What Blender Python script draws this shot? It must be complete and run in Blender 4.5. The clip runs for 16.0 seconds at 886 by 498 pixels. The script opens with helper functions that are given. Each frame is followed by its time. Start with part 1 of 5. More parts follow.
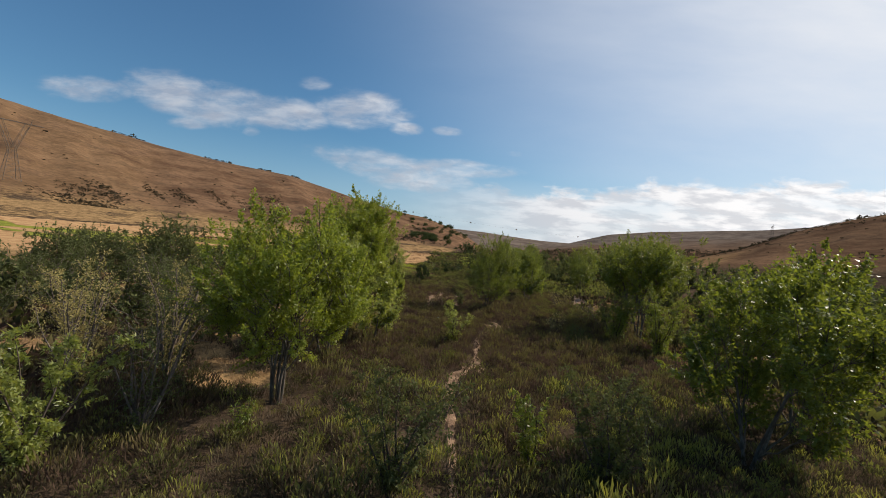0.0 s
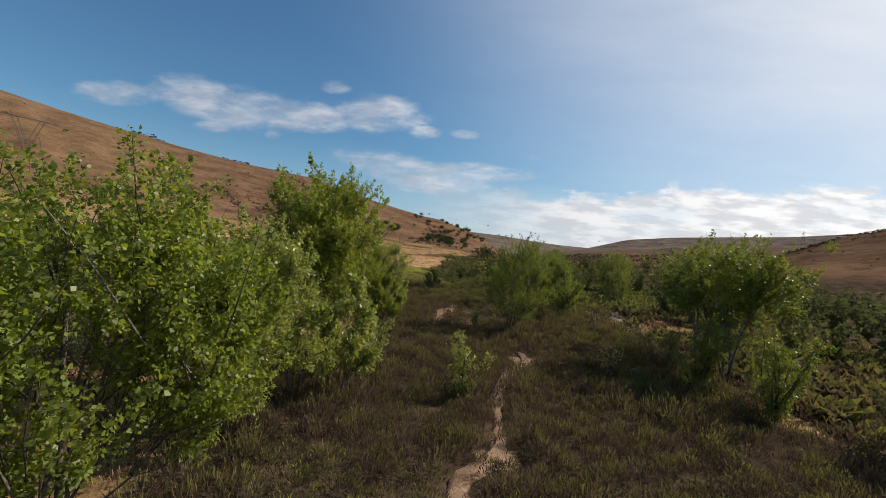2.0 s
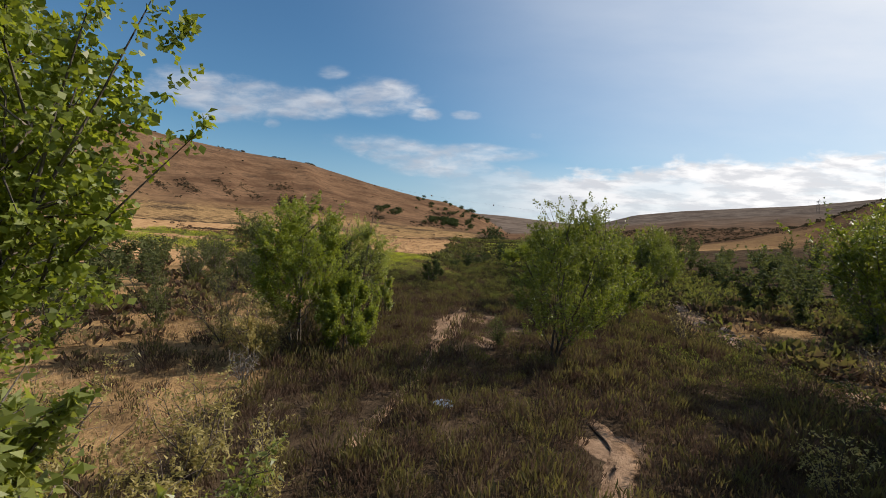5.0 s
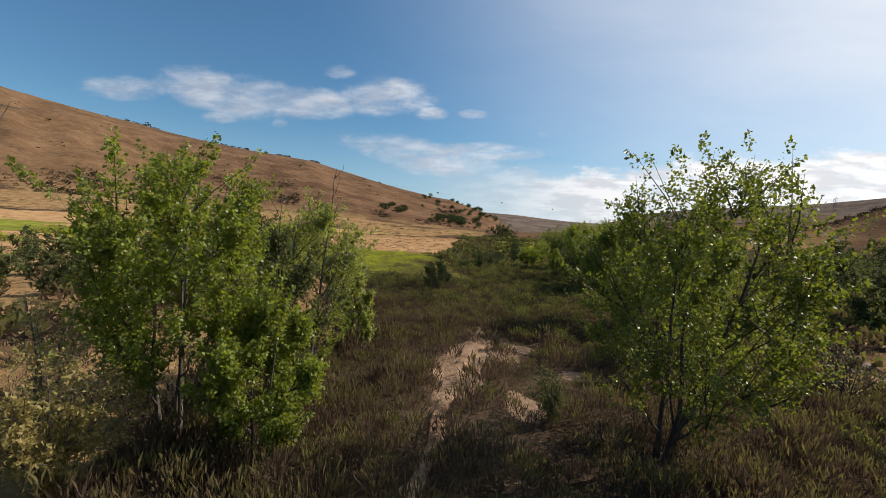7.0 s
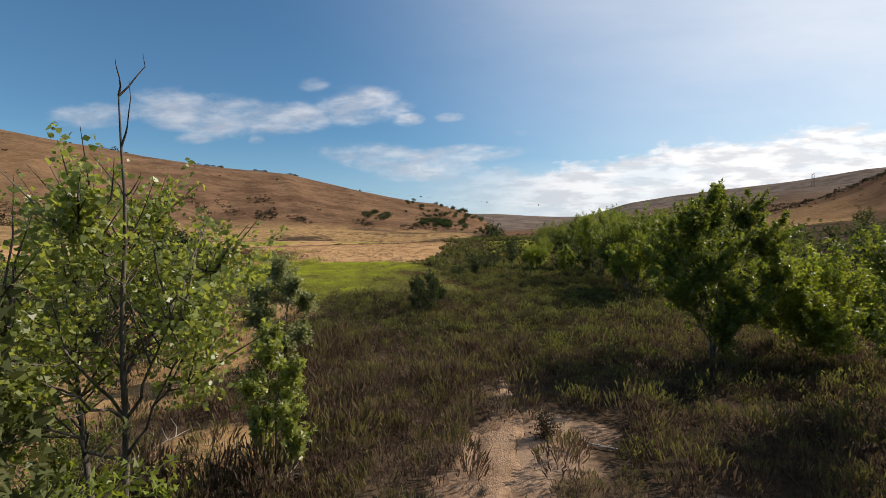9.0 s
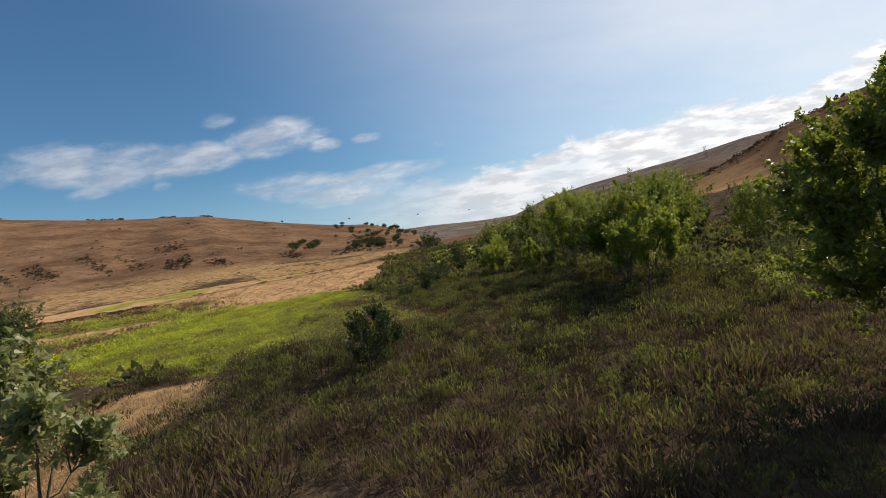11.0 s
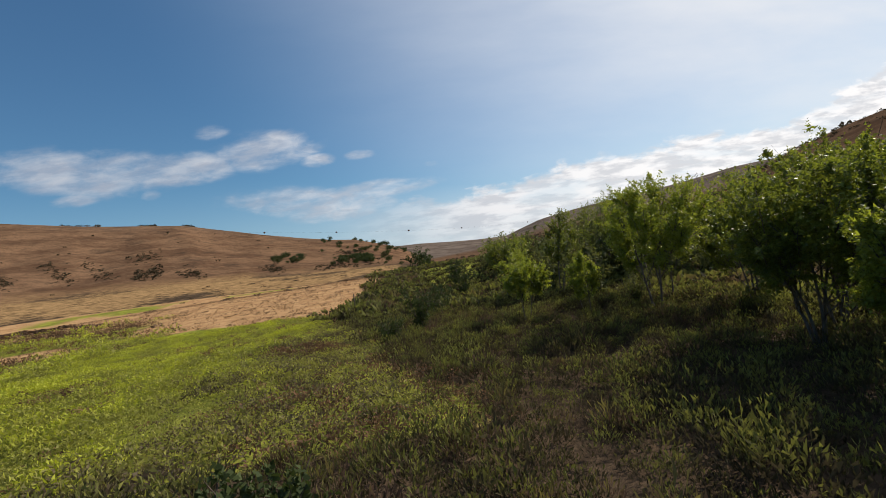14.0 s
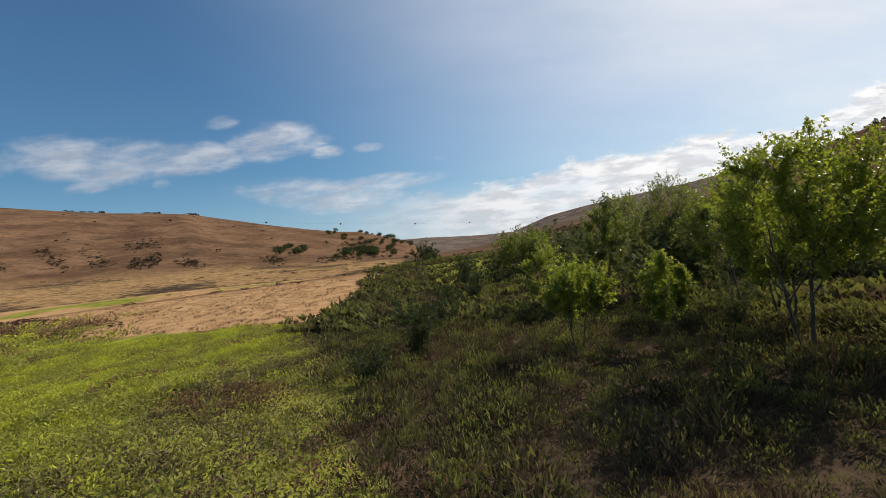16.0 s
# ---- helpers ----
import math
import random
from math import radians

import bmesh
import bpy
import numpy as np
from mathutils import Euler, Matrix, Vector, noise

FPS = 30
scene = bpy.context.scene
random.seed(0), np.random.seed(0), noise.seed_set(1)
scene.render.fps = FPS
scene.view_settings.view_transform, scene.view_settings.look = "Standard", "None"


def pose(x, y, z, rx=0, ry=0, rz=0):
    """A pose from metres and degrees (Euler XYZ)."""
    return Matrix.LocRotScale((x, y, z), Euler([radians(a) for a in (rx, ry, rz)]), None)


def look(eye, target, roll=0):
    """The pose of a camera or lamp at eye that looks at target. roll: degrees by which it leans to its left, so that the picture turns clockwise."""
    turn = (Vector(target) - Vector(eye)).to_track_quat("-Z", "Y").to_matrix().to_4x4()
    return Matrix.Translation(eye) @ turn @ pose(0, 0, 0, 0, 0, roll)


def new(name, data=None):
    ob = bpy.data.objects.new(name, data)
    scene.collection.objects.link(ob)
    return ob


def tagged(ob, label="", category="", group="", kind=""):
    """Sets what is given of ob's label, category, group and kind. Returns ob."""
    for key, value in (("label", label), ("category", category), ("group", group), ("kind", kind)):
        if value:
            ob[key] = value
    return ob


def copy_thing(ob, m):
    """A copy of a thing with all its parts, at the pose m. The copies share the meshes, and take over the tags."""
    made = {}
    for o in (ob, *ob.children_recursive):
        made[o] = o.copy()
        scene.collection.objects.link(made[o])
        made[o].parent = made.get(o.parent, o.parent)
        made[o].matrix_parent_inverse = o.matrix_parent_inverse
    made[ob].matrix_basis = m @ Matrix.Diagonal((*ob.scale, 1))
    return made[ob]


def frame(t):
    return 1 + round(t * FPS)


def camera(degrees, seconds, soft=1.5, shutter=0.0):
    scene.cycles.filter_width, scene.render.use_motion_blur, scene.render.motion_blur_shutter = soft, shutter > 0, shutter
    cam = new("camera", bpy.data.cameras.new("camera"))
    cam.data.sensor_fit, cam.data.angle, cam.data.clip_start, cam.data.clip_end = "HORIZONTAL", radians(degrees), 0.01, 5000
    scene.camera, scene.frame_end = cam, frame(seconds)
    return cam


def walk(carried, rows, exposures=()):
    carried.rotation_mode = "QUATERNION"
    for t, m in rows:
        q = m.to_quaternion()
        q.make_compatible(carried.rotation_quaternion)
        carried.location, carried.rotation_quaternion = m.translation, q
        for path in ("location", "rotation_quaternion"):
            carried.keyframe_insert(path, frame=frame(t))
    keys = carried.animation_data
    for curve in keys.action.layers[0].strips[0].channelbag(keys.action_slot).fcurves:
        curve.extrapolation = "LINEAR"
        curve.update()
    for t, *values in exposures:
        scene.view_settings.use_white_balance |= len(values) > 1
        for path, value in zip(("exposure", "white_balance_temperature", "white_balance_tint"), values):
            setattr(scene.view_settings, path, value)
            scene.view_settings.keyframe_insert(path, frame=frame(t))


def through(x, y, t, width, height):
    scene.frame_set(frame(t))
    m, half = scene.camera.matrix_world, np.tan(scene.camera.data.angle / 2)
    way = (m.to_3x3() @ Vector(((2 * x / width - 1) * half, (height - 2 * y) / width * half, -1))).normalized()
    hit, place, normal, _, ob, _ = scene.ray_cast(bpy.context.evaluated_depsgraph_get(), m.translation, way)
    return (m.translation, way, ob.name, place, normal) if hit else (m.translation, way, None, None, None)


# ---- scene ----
cam = camera(90.0, 16.0, soft=0.85)

# seconds, place, and tilt / lean / heading in degrees
PATH = [
    (0, 0.000, 0.000, 6.258, 0.067, -4.400, -0.311),
    (0.5, 0.153, 2.436, 6.299, 0.291, -4.780, 0.318),
    (1, 0.260, 4.889, 6.346, 0.349, -5.212, 0.969),
    (1.5, 0.387, 7.305, 6.371, 0.350, -5.443, 1.553),
    (2, 0.490, 9.682, 6.391, 0.286, -5.110, 1.879),
    (2.5, 0.517, 12.023, 6.417, 0.118, -4.635, 1.967),
    (3, 0.541, 14.369, 6.451, -0.254, -3.903, 1.936),
    (3.5, 0.499, 16.769, 6.439, -0.798, -3.782, 1.976),
    (4, 0.489, 19.129, 6.424, -1.324, -3.323, 2.068),
    (4.2, 0.476, 20.079, 6.411, -1.506, -3.240, 2.145),
    (6.3, 0.044, 31.049, 5.931, -2.210, -2.830, 3.242),
    (6.5, 0.001, 32.011, 5.904, -2.246, -3.092, 3.358),
    (7, -0.140, 34.411, 5.849, -2.126, -2.882, 3.381),
    (7.5, -0.311, 36.788, 5.801, -2.003, -2.486, 3.272),
    (8, -0.463, 39.146, 5.765, -1.856, -1.575, 2.991),
    (8.5, -0.606, 41.495, 5.721, -1.722, -0.230, 2.505),
    (9, -0.772, 43.849, 5.671, -1.563, 1.505, 1.598),
    (9.5, -0.917, 46.167, 5.612, -1.447, 3.773, 0.314),
    (10, -1.117, 48.474, 5.568, -1.356, 6.572, -1.783),
    (10.2, -1.241, 49.377, 5.540, -1.188, 7.628, -3.110),
    (12.3, -1.439, 58.833, 5.042, 0.847, 11.719, -8.645),
    (12.5, -1.369, 59.780, 5.040, 1.135, 11.509, -8.745),
    (13, -1.177, 62.138, 5.068, 1.570, 10.593, -8.729),
    (13.5, -0.992, 64.447, 5.127, 1.722, 9.700, -8.517),
    (14, -0.796, 66.719, 5.180, 1.678, 8.803, -8.214),
    (14.5, -0.537, 68.988, 5.280, 1.480, 8.310, -7.971),
    (15, -0.260, 71.243, 5.300, 1.345, 7.772, -7.721),
    (15.5, 0.051, 73.484, 5.331, 1.201, 7.550, -7.512),
    (16, 0.373, 75.671, 5.375, 1.087, 7.471, -7.380),
]
walk(cam, [(t, pose(x, y, z, 90 + tilt, lean, turn)) for t, x, y, z, tilt, lean, turn in PATH],
     [(0, 0.0, 6560, 13), (4, 0.03, 6560, 13), (7, 0.12, 6560, 13), (10, 0.10, 6560, 13), (12.5, -0.02, 6560, 13), (16, -0.02, 6560, 13)])

# ---- light ----
SUN_TURN, SUN_UP = 69.0, 38.0          # degrees right of +y, degrees over the horizon
sun = new("sun", bpy.data.lights.new("sun", "SUN"))
sun.data.energy, sun.data.angle, sun.data.color = 4.8, radians(0.53), (1.0, 0.905, 0.77)
SUN_WAY = Vector((math.sin(radians(SUN_TURN)) * math.cos(radians(SUN_UP)),
                  math.cos(radians(SUN_TURN)) * math.cos(radians(SUN_UP)), math.sin(radians(SUN_UP))))
sun.matrix_world = look(SUN_WAY * 200, (0, 0, 0))


class Nodes:
    """A few words to write node trees with."""

    def __init__(self, tree):
        self.tree = tree
        tree.nodes.clear()

    def add(self, kind, **given):
        node = self.tree.nodes.new(kind)
        for key, value in given.items():
            setattr(node, key, value)
        return node

    def plug(self, value, socket):
        if isinstance(value, bpy.types.NodeSocket):
            self.tree.links.new(value, socket)
        elif value is not None:
            socket.default_value = value

    def math(self, op, a, b=0.5, c=None, clamp=False):
        node = self.add("ShaderNodeMath", operation=op, use_clamp=clamp)
        self.plug(a, node.inputs[0]), self.plug(b, node.inputs[1])
        if c is not None:
            self.plug(c, node.inputs[2])
        return node.outputs[0]

    def mix(self, f, a, b, blend="MIX"):
        node = self.add("ShaderNodeMix", data_type="RGBA", blend_type=blend)
        for n, v in ((0, f), (6, a), (7, b)):
            self.plug((*v, 1.0) if isinstance(v, tuple) and len(v) == 3 else v, node.inputs[n])
        return node.outputs[2]

    def noise(self, vector, scale, detail=4.0, rough=0.55):
        node = self.add("ShaderNodeTexNoise")
        self.plug(vector, node.inputs["Vector"])
        node.inputs["Scale"].default_value, node.inputs["Detail"].default_value = scale, detail
        node.inputs["Roughness"].default_value = rough
        return node.outputs["Fac"]

    def range(self, v, a, b, c=0.0, d=1.0, smooth=True):
        node = self.add("ShaderNodeMapRange", interpolation_type="SMOOTHSTEP" if smooth else "LINEAR")
        for n, val in enumerate((v, a, b, c, d)):
            self.plug(val, node.inputs[n])
        return node.outputs[0]

    def scaled(self, vector, sx, sy, sz):
        node = self.add("ShaderNodeVectorMath", operation="MULTIPLY")
        self.plug(vector, node.inputs[0])
        node.inputs[1].default_value = (sx, sy, sz)
        return node.outputs[0]


def build_sky():
    world = bpy.data.worlds.new("sky")
    scene.world = world
    world.use_nodes = True
    n = Nodes(world.node_tree)
    sky = n.add("ShaderNodeTexSky", sky_type="NISHITA", sun_disc=False, sun_elevation=radians(SUN_UP),
                sun_rotation=radians(SUN_TURN), altitude=100.0, air_density=1.15, dust_density=0.3, ozone_density=2.4)
    way = n.add("ShaderNodeTexCoord").outputs["Generated"]
    parts = n.add("ShaderNodeSeparateXYZ")
    n.plug(way, parts.inputs[0])
    x, y, z = parts.outputs
    # side and rise on a flat sheet ahead of the valley
    ahead = n.math("MAXIMUM", y, 0.02)
    u, v = n.math("DIVIDE", x, ahead), n.math("DIVIDE", z, ahead)
    sheet = n.add("ShaderNodeCombineXYZ")
    n.plug(u, sheet.inputs[0]), n.plug(n.math("MULTIPLY", v, 2.2), sheet.inputs[1])
    uv = sheet.outputs[0]
    warp = n.add("ShaderNodeVectorMath", operation="ADD")
    n.plug(uv, warp.inputs[0])
    n.plug(n.scaled(n.noise(uv, 6.0, 4.0), 0.10, 0.05, 0.0), warp.inputs[1])
    fine, broad = n.noise(warp.outputs[0], 11.0, 8.0, 0.58), n.noise(uv, 4.0, 4.0)
    puff = n.math("ADD", n.math("MULTIPLY", fine, 0.65), n.math("MULTIPLY", broad, 0.35))
    total = None

    def blob(cu, cv, ru, rv, strength, tilt=0.0):
        nonlocal total
        du = n.math("SUBTRACT", u, cu)
        dv = n.math("SUBTRACT", n.math("SUBTRACT", v, cv), n.math("MULTIPLY", du, tilt))
        a, b = n.math("DIVIDE", du, ru), n.math("DIVIDE", dv, rv)
        d = n.math("ADD", n.math("MULTIPLY", a, a), n.math("MULTIPLY", b, b))
        one = n.math("MULTIPLY", n.range(d, 0.0, 1.0, 1.0, 0.0), strength)
        total = one if total is None else n.math("MAXIMUM", total, one)

    # the long puff, its eastern half and stragglers, the thin low streaks
    blob(-0.56, 0.295, 0.25, 0.07, 1.05, -0.15)
    blob(-0.40, 0.278, 0.18, 0.05, 1.0)
    blob(-0.20, 0.300, 0.15, 0.06, 0.95)
    blob(-0.82, 0.300, 0.16, 0.04, 0.85)
    blob(-0.59, 0.240, 0.07, 0.02, 0.7)
    blob(-0.445, 0.232, 0.03, 0.02, 0.8)
    blob(-0.31, 0.350, 0.05, 0.025, 0.6)
    blob(-0.10, 0.265, 0.055, 0.022, 0.85)
    blob(-0.005, 0.267, 0.05, 0.016, 0.7)
    blob(-0.13, 0.176, 0.24, 0.045, 1.05, -0.12)
    blob(-0.05, 0.146, 0.16, 0.035, 0.95)
    blob(0.03, 0.186, 0.18, 0.028, 0.8)
    blob(0.15, 0.228, 0.03, 0.01, 0.45)
    bank = n.math("MULTIPLY", n.range(u, -0.15, 0.30, 0.0, 1.0), n.range(v, 0.05, 0.10, 0.8, 1.0))
    crest = n.math("ADD", 0.150, n.math("ADD", n.math("MULTIPLY", n.range(u, 0.1, 0.9), 0.065),
                                        n.math("MULTIPLY", n.range(u, 1.0, 1.6), 0.17)))
    crest = n.math("ADD", crest, n.math("MULTIPLY", n.math("SUBTRACT", puff, 0.5), 0.16))
    edge = n.range(n.math("SUBTRACT", crest, v), -0.006, 0.022)
    streaks = n.range(n.noise(n.scaled(warp.outputs[0], 1.0, 2.4, 1.0), 5.0, 6.0, 0.55), 0.30, 0.56, 0.62, 1.0)
    bank = n.math("MULTIPLY", n.math("MULTIPLY", bank, edge), streaks)
    puffs = n.range(n.math("ADD", n.math("MULTIPLY", n.math("SUBTRACT", puff, 0.5), 3.6), total), 0.10, 1.65)
    puffs = n.math("MULTIPLY", n.math("MULTIPLY", puffs, n.range(total, 0.0, 0.6)), 0.92)
    front = n.range(y, 0.0, 0.25)
    dot = n.add("ShaderNodeVectorMath", operation="DOT_PRODUCT")
    n.plug(way, dot.inputs[0])
    dot.inputs[1].default_value = SUN_WAY
    # a thin veil, whiter towards the sun and down at the horizon
    veil = n.math("MULTIPLY", n.math("MULTIPLY", n.math("POWER", n.range(dot.outputs["Value"], 0.22, 0.92, smooth=False), 1.8), 0.9), n.range(n.noise(n.scaled(uv, 1.0, 1.6, 1.0), 1.6, 5.0), 0.2, 0.8, 0.75, 1.1))
    haze = n.math("MULTIPLY", n.range(z, 0.0, 0.24, 0.85, 0.0), n.range(dot.outputs["Value"], -0.1, 0.6, 0.45, 1.0))
    veil = n.math("MAXIMUM", veil, haze, clamp=True)
    sun_side = n.range(dot.outputs["Value"], 0.05, 0.82)
    air = n.mix(1.0, sky.outputs[0], (0.57, 0.89, 1.03), "MULTIPLY")
    colour = n.mix(veil, air, n.mix(sun_side, (4.3, 5.8, 7.5), (9.1, 9.5, 9.8)))
    cover = n.math("MULTIPLY", n.math("MAXIMUM", puffs, n.math("MULTIPLY", bank, 0.95)), front)
    lit = n.mix(sun_side, (6.0, 6.5, 7.1), (11.2, 11.2, 11.0))
    under = n.mix(n.range(n.noise(n.scaled(uv, 1.0, 1.8, 1.0), 11.0, 6.0), 0.40, 0.60), n.mix(sun_side, (4.6, 5.1, 5.9), (7.9, 8.1, 8.3)), lit)
    colour = n.mix(cover, colour, under)
    back = n.add("ShaderNodeBackground")
    n.plug(colour, back.inputs[0])
    back.inputs[1].default_value = 0.092
    n.plug(back.outputs[0], n.add("ShaderNodeOutputWorld").inputs[0])


build_sky()


# ---- materials ----
def material(name):
    m = bpy.data.materials.new(name)
    m.use_nodes = True
    n = Nodes(m.node_tree)
    return m, n, n.add("ShaderNodeTexCoord").outputs["Object"]


def finish(n, colour, rough=0.85, bump=None, height=0.02, through=None, amount=0.0, metal=0.0, spec=0.25):
    b = n.add("ShaderNodeBsdfPrincipled")
    n.plug(colour, b.inputs["Base Color"]), n.plug(rough, b.inputs["Roughness"])
    b.inputs["Metallic"].default_value, b.inputs["Specular IOR Level"].default_value = metal, spec
    if bump is not None:
        k = n.add("ShaderNodeBump")
        k.inputs["Distance"].default_value = height
        n.plug(bump, k.inputs["Height"]), n.plug(k.outputs[0], b.inputs["Normal"])
    last = b.outputs[0]
    if through is not None:
        t = n.add("ShaderNodeBsdfTranslucent")
        n.plug(through, t.inputs[0])
        both = n.add("ShaderNodeMixShader")
        both.inputs[0].default_value = amount
        n.plug(b.outputs[0], both.inputs[1]), n.plug(t.outputs[0], both.inputs[2])
        last = both.outputs[0]
    n.plug(last, n.add("ShaderNodeOutputMaterial").inputs[0])


def attribute(n, name):
    return n.add("ShaderNodeAttribute", attribute_name=name)


def leaf_material(name, dark, light, glow, amount=0.4, rough=0.5, patch=0.6, stem=None, spec=0.3):
    """Leaves that let light through; tone varies leaf by leaf and over the plant. With stem, 'tip' runs from stem to leaf."""
    m, n, at = material(name)
    own = n.add("ShaderNodeNewGeometry").outputs["Random Per Island"]
    place = n.add("ShaderNodeNewGeometry").outputs["Position"]
    over = n.range(n.noise(place, patch, 3.0), 0.3, 0.7)
    share = 0.28 if stem else 0.68
    f = n.math("ADD", n.math("MULTIPLY", own, share), n.math("MULTIPLY", over, 1 - share))
    if stem:
        f = n.math("ADD", n.math("MULTIPLY", f, 0.55), n.math("MULTIPLY", attribute(n, "tone").outputs["Fac"], 0.45))
    colour = n.mix(f, dark, light)
    pass_on = n.mix(f, tuple(c * 0.8 for c in glow), glow)
    if stem:
        tip = attribute(n, "tip").outputs["Fac"]
        tip = n.range(n.math("ADD", tip, n.math("MULTIPLY", n.math("SUBTRACT", over, 0.5), 0.6)), 0.35, 0.95)
        colour, pass_on = n.mix(tip, stem, colour), n.mix(tip, stem, pass_on)
    finish(n, colour, rough, through=pass_on, amount=amount, spec=spec)
    return m


def bark_material(name, dark, light):
    m, n, at = material(name)
    grain = n.noise(n.scaled(at, 14.0, 14.0, 2.5), 1.0, 5.0, 0.65)
    patch = n.noise(at, 1.2, 3.0)
    colour = n.mix(n.range(n.math("ADD", n.math("MULTIPLY", grain, 0.6), n.math("MULTIPLY", patch, 0.4)), 0.35, 0.65), dark, light)
    finish(n, colour, 0.9, grain, 0.02)
    return m


def ground_material():
    m, n, at = material("ground")
    broad, mid, fine = n.noise(at, 0.035, 5.0), n.noise(at, 0.45, 5.0), n.noise(at, 6.0, 6.0, 0.65)
    grit = n.noise(at, 40.0, 4.0)
    grain = n.math("ADD", n.math("MULTIPLY", mid, 0.55), n.math("MULTIPLY", fine, 0.45))
    litter = n.mix(n.range(grain, 0.38, 0.62), (0.042, 0.031, 0.021), (0.105, 0.074, 0.048))
    grass = n.mix(n.range(grain, 0.36, 0.66), (0.13, 0.145, 0.03), (0.29, 0.30, 0.05))
    field = n.mix(n.range(grain, 0.36, 0.64), (0.32, 0.185, 0.088), (0.50, 0.315, 0.158))
    hill = n.mix(n.range(n.math("ADD", n.math("MULTIPLY", broad, 0.6), n.math("MULTIPLY", n.noise(at, 0.16, 6.0, 0.7), 0.4)), 0.38, 0.62),
                 (0.105, 0.060, 0.036), (0.215, 0.129, 0.075))
    chap = n.noise(at, 0.055, 6.0, 0.7)
    hill = n.mix(n.range(chap, 0.52, 0.68, 0.0, 0.7), hill, (0.07, 0.048, 0.033))
    hill = n.mix(n.range(n.noise(n.scaled(at, 1.0, 1.0, 3.0), 0.3, 6.0, 0.75), 0.50, 0.66, 0.0, 0.55), hill, (0.065, 0.045, 0.03))
    fleck = n.noise(at, 0.9, 5.0, 0.7)
    hill = n.mix(n.range(fleck, 0.50, 0.66, 0.0, 0.6), hill, (0.075, 0.045, 0.026))
    sand = n.mix(n.range(grain, 0.36, 0.64), (0.18, 0.118, 0.078), (0.30, 0.205, 0.14))
    dry = n.mix(n.range(grain, 0.36, 0.64), (0.15, 0.095, 0.048), (0.40, 0.255, 0.118))
    one, two = attribute(n, "zone"), attribute(n, "zone_b")
    a, b = n.add("ShaderNodeSeparateColor"), n.add("ShaderNodeSeparateColor")
    n.plug(one.outputs["Color"], a.inputs[0]), n.plug(two.outputs["Color"], b.inputs[0])

    def mask(s):
        rough = n.math("ADD", s, n.math("MULTIPLY", n.math("SUBTRACT", grain, 0.5), 0.9))
        return n.range(rough, 0.35, 0.65)
    colour = n.mix(mask(b.outputs[1]), litter, dry)
    colour = n.mix(mask(a.outputs[1]), colour, field)
    colour = n.mix(mask(a.outputs[0]), colour, grass)
    trodden = n.mix(n.range(grain, 0.36, 0.62), (0.17, 0.11, 0.072), (0.35, 0.24, 0.16))
    colour = n.mix(mask(b.outputs[2]), colour, trodden)
    hill = n.mix(n.math("MULTIPLY", attribute(n, "brush").outputs["Fac"], n.range(n.noise(at, 0.12, 7.0, 0.75), 0.36, 0.58, 0.15, 1.0)), hill, (0.055, 0.038, 0.026))
    # far ranges greyer with distance: sage chaparral plus aerial haze put into the colour
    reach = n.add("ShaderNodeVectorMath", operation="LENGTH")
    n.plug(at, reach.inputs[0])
    hazy_sage = n.mix(n.range(n.noise(at, 0.02, 7.0, 0.7), 0.38, 0.62), (0.095, 0.078, 0.066), (0.185, 0.152, 0.125))
    hill = n.mix(n.range(reach.outputs["Value"], 480.0, 850.0, 0.0, 0.85), hill, hazy_sage)
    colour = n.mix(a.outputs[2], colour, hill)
    colour = n.mix(mask(b.outputs[0]), colour, sand)
    finish(n, colour, 0.95, n.math("ADD", fine, n.math("MULTIPLY", grit, 0.4)), 0.05, spec=0.0)
    return m


def dirt_material():
    m, n, at = material("trail_dirt")
    f = n.math("ADD", n.math("MULTIPLY", n.noise(at, 1.1, 4.0), 0.5), n.math("MULTIPLY", n.noise(at, 9.0, 6.0, 0.7), 0.5))
    colour = n.mix(n.range(f, 0.36, 0.62), (0.17, 0.108, 0.068), (0.40, 0.27, 0.175))
    finish(n, colour, 0.95, n.math("ADD", n.noise(at, 7.0, 5.0), n.noise(at, 30.0, 3.0)), 0.06, spec=0.0)
    return m


def plain_material(name, dark, light, scale=3.0, rough=0.7, metal=0.0):
    m, n, at = material(name)
    finish(n, n.mix(n.range(n.noise(at, scale, 4.0), 0.35, 0.65), dark, light), rough, metal=metal)
    return m


GROUND, DIRT = ground_material(), dirt_material()
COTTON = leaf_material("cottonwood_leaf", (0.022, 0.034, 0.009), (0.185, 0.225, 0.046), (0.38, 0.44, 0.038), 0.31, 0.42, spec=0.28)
# brighter copy of the leaf above: sunlight on the crown put into its colour
COTTON_SUNLIT = leaf_material("sunny_cottonwood_leaf", (0.030, 0.044, 0.012), (0.24, 0.285, 0.056), (0.54, 0.62, 0.046), 0.35, 0.42, spec=0.3)
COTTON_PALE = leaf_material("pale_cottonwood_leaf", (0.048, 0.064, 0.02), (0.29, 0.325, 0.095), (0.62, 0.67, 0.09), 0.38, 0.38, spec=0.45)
OAK_LEAF = leaf_material("oak_leaf", (0.028, 0.042, 0.015), (0.06, 0.08, 0.028), (0.10, 0.14, 0.03), 0.2, 0.7, spec=0.12)
WILLOW = leaf_material("willow_leaf", (0.055, 0.066, 0.026), (0.128, 0.142, 0.055), (0.19, 0.21, 0.055), 0.30, 0.75, spec=0.12)
SILVER = leaf_material("silvery_willow_leaf", (0.10, 0.115, 0.045), (0.29, 0.30, 0.13), (0.44, 0.47, 0.15), 0.42, 0.45, spec=0.4)
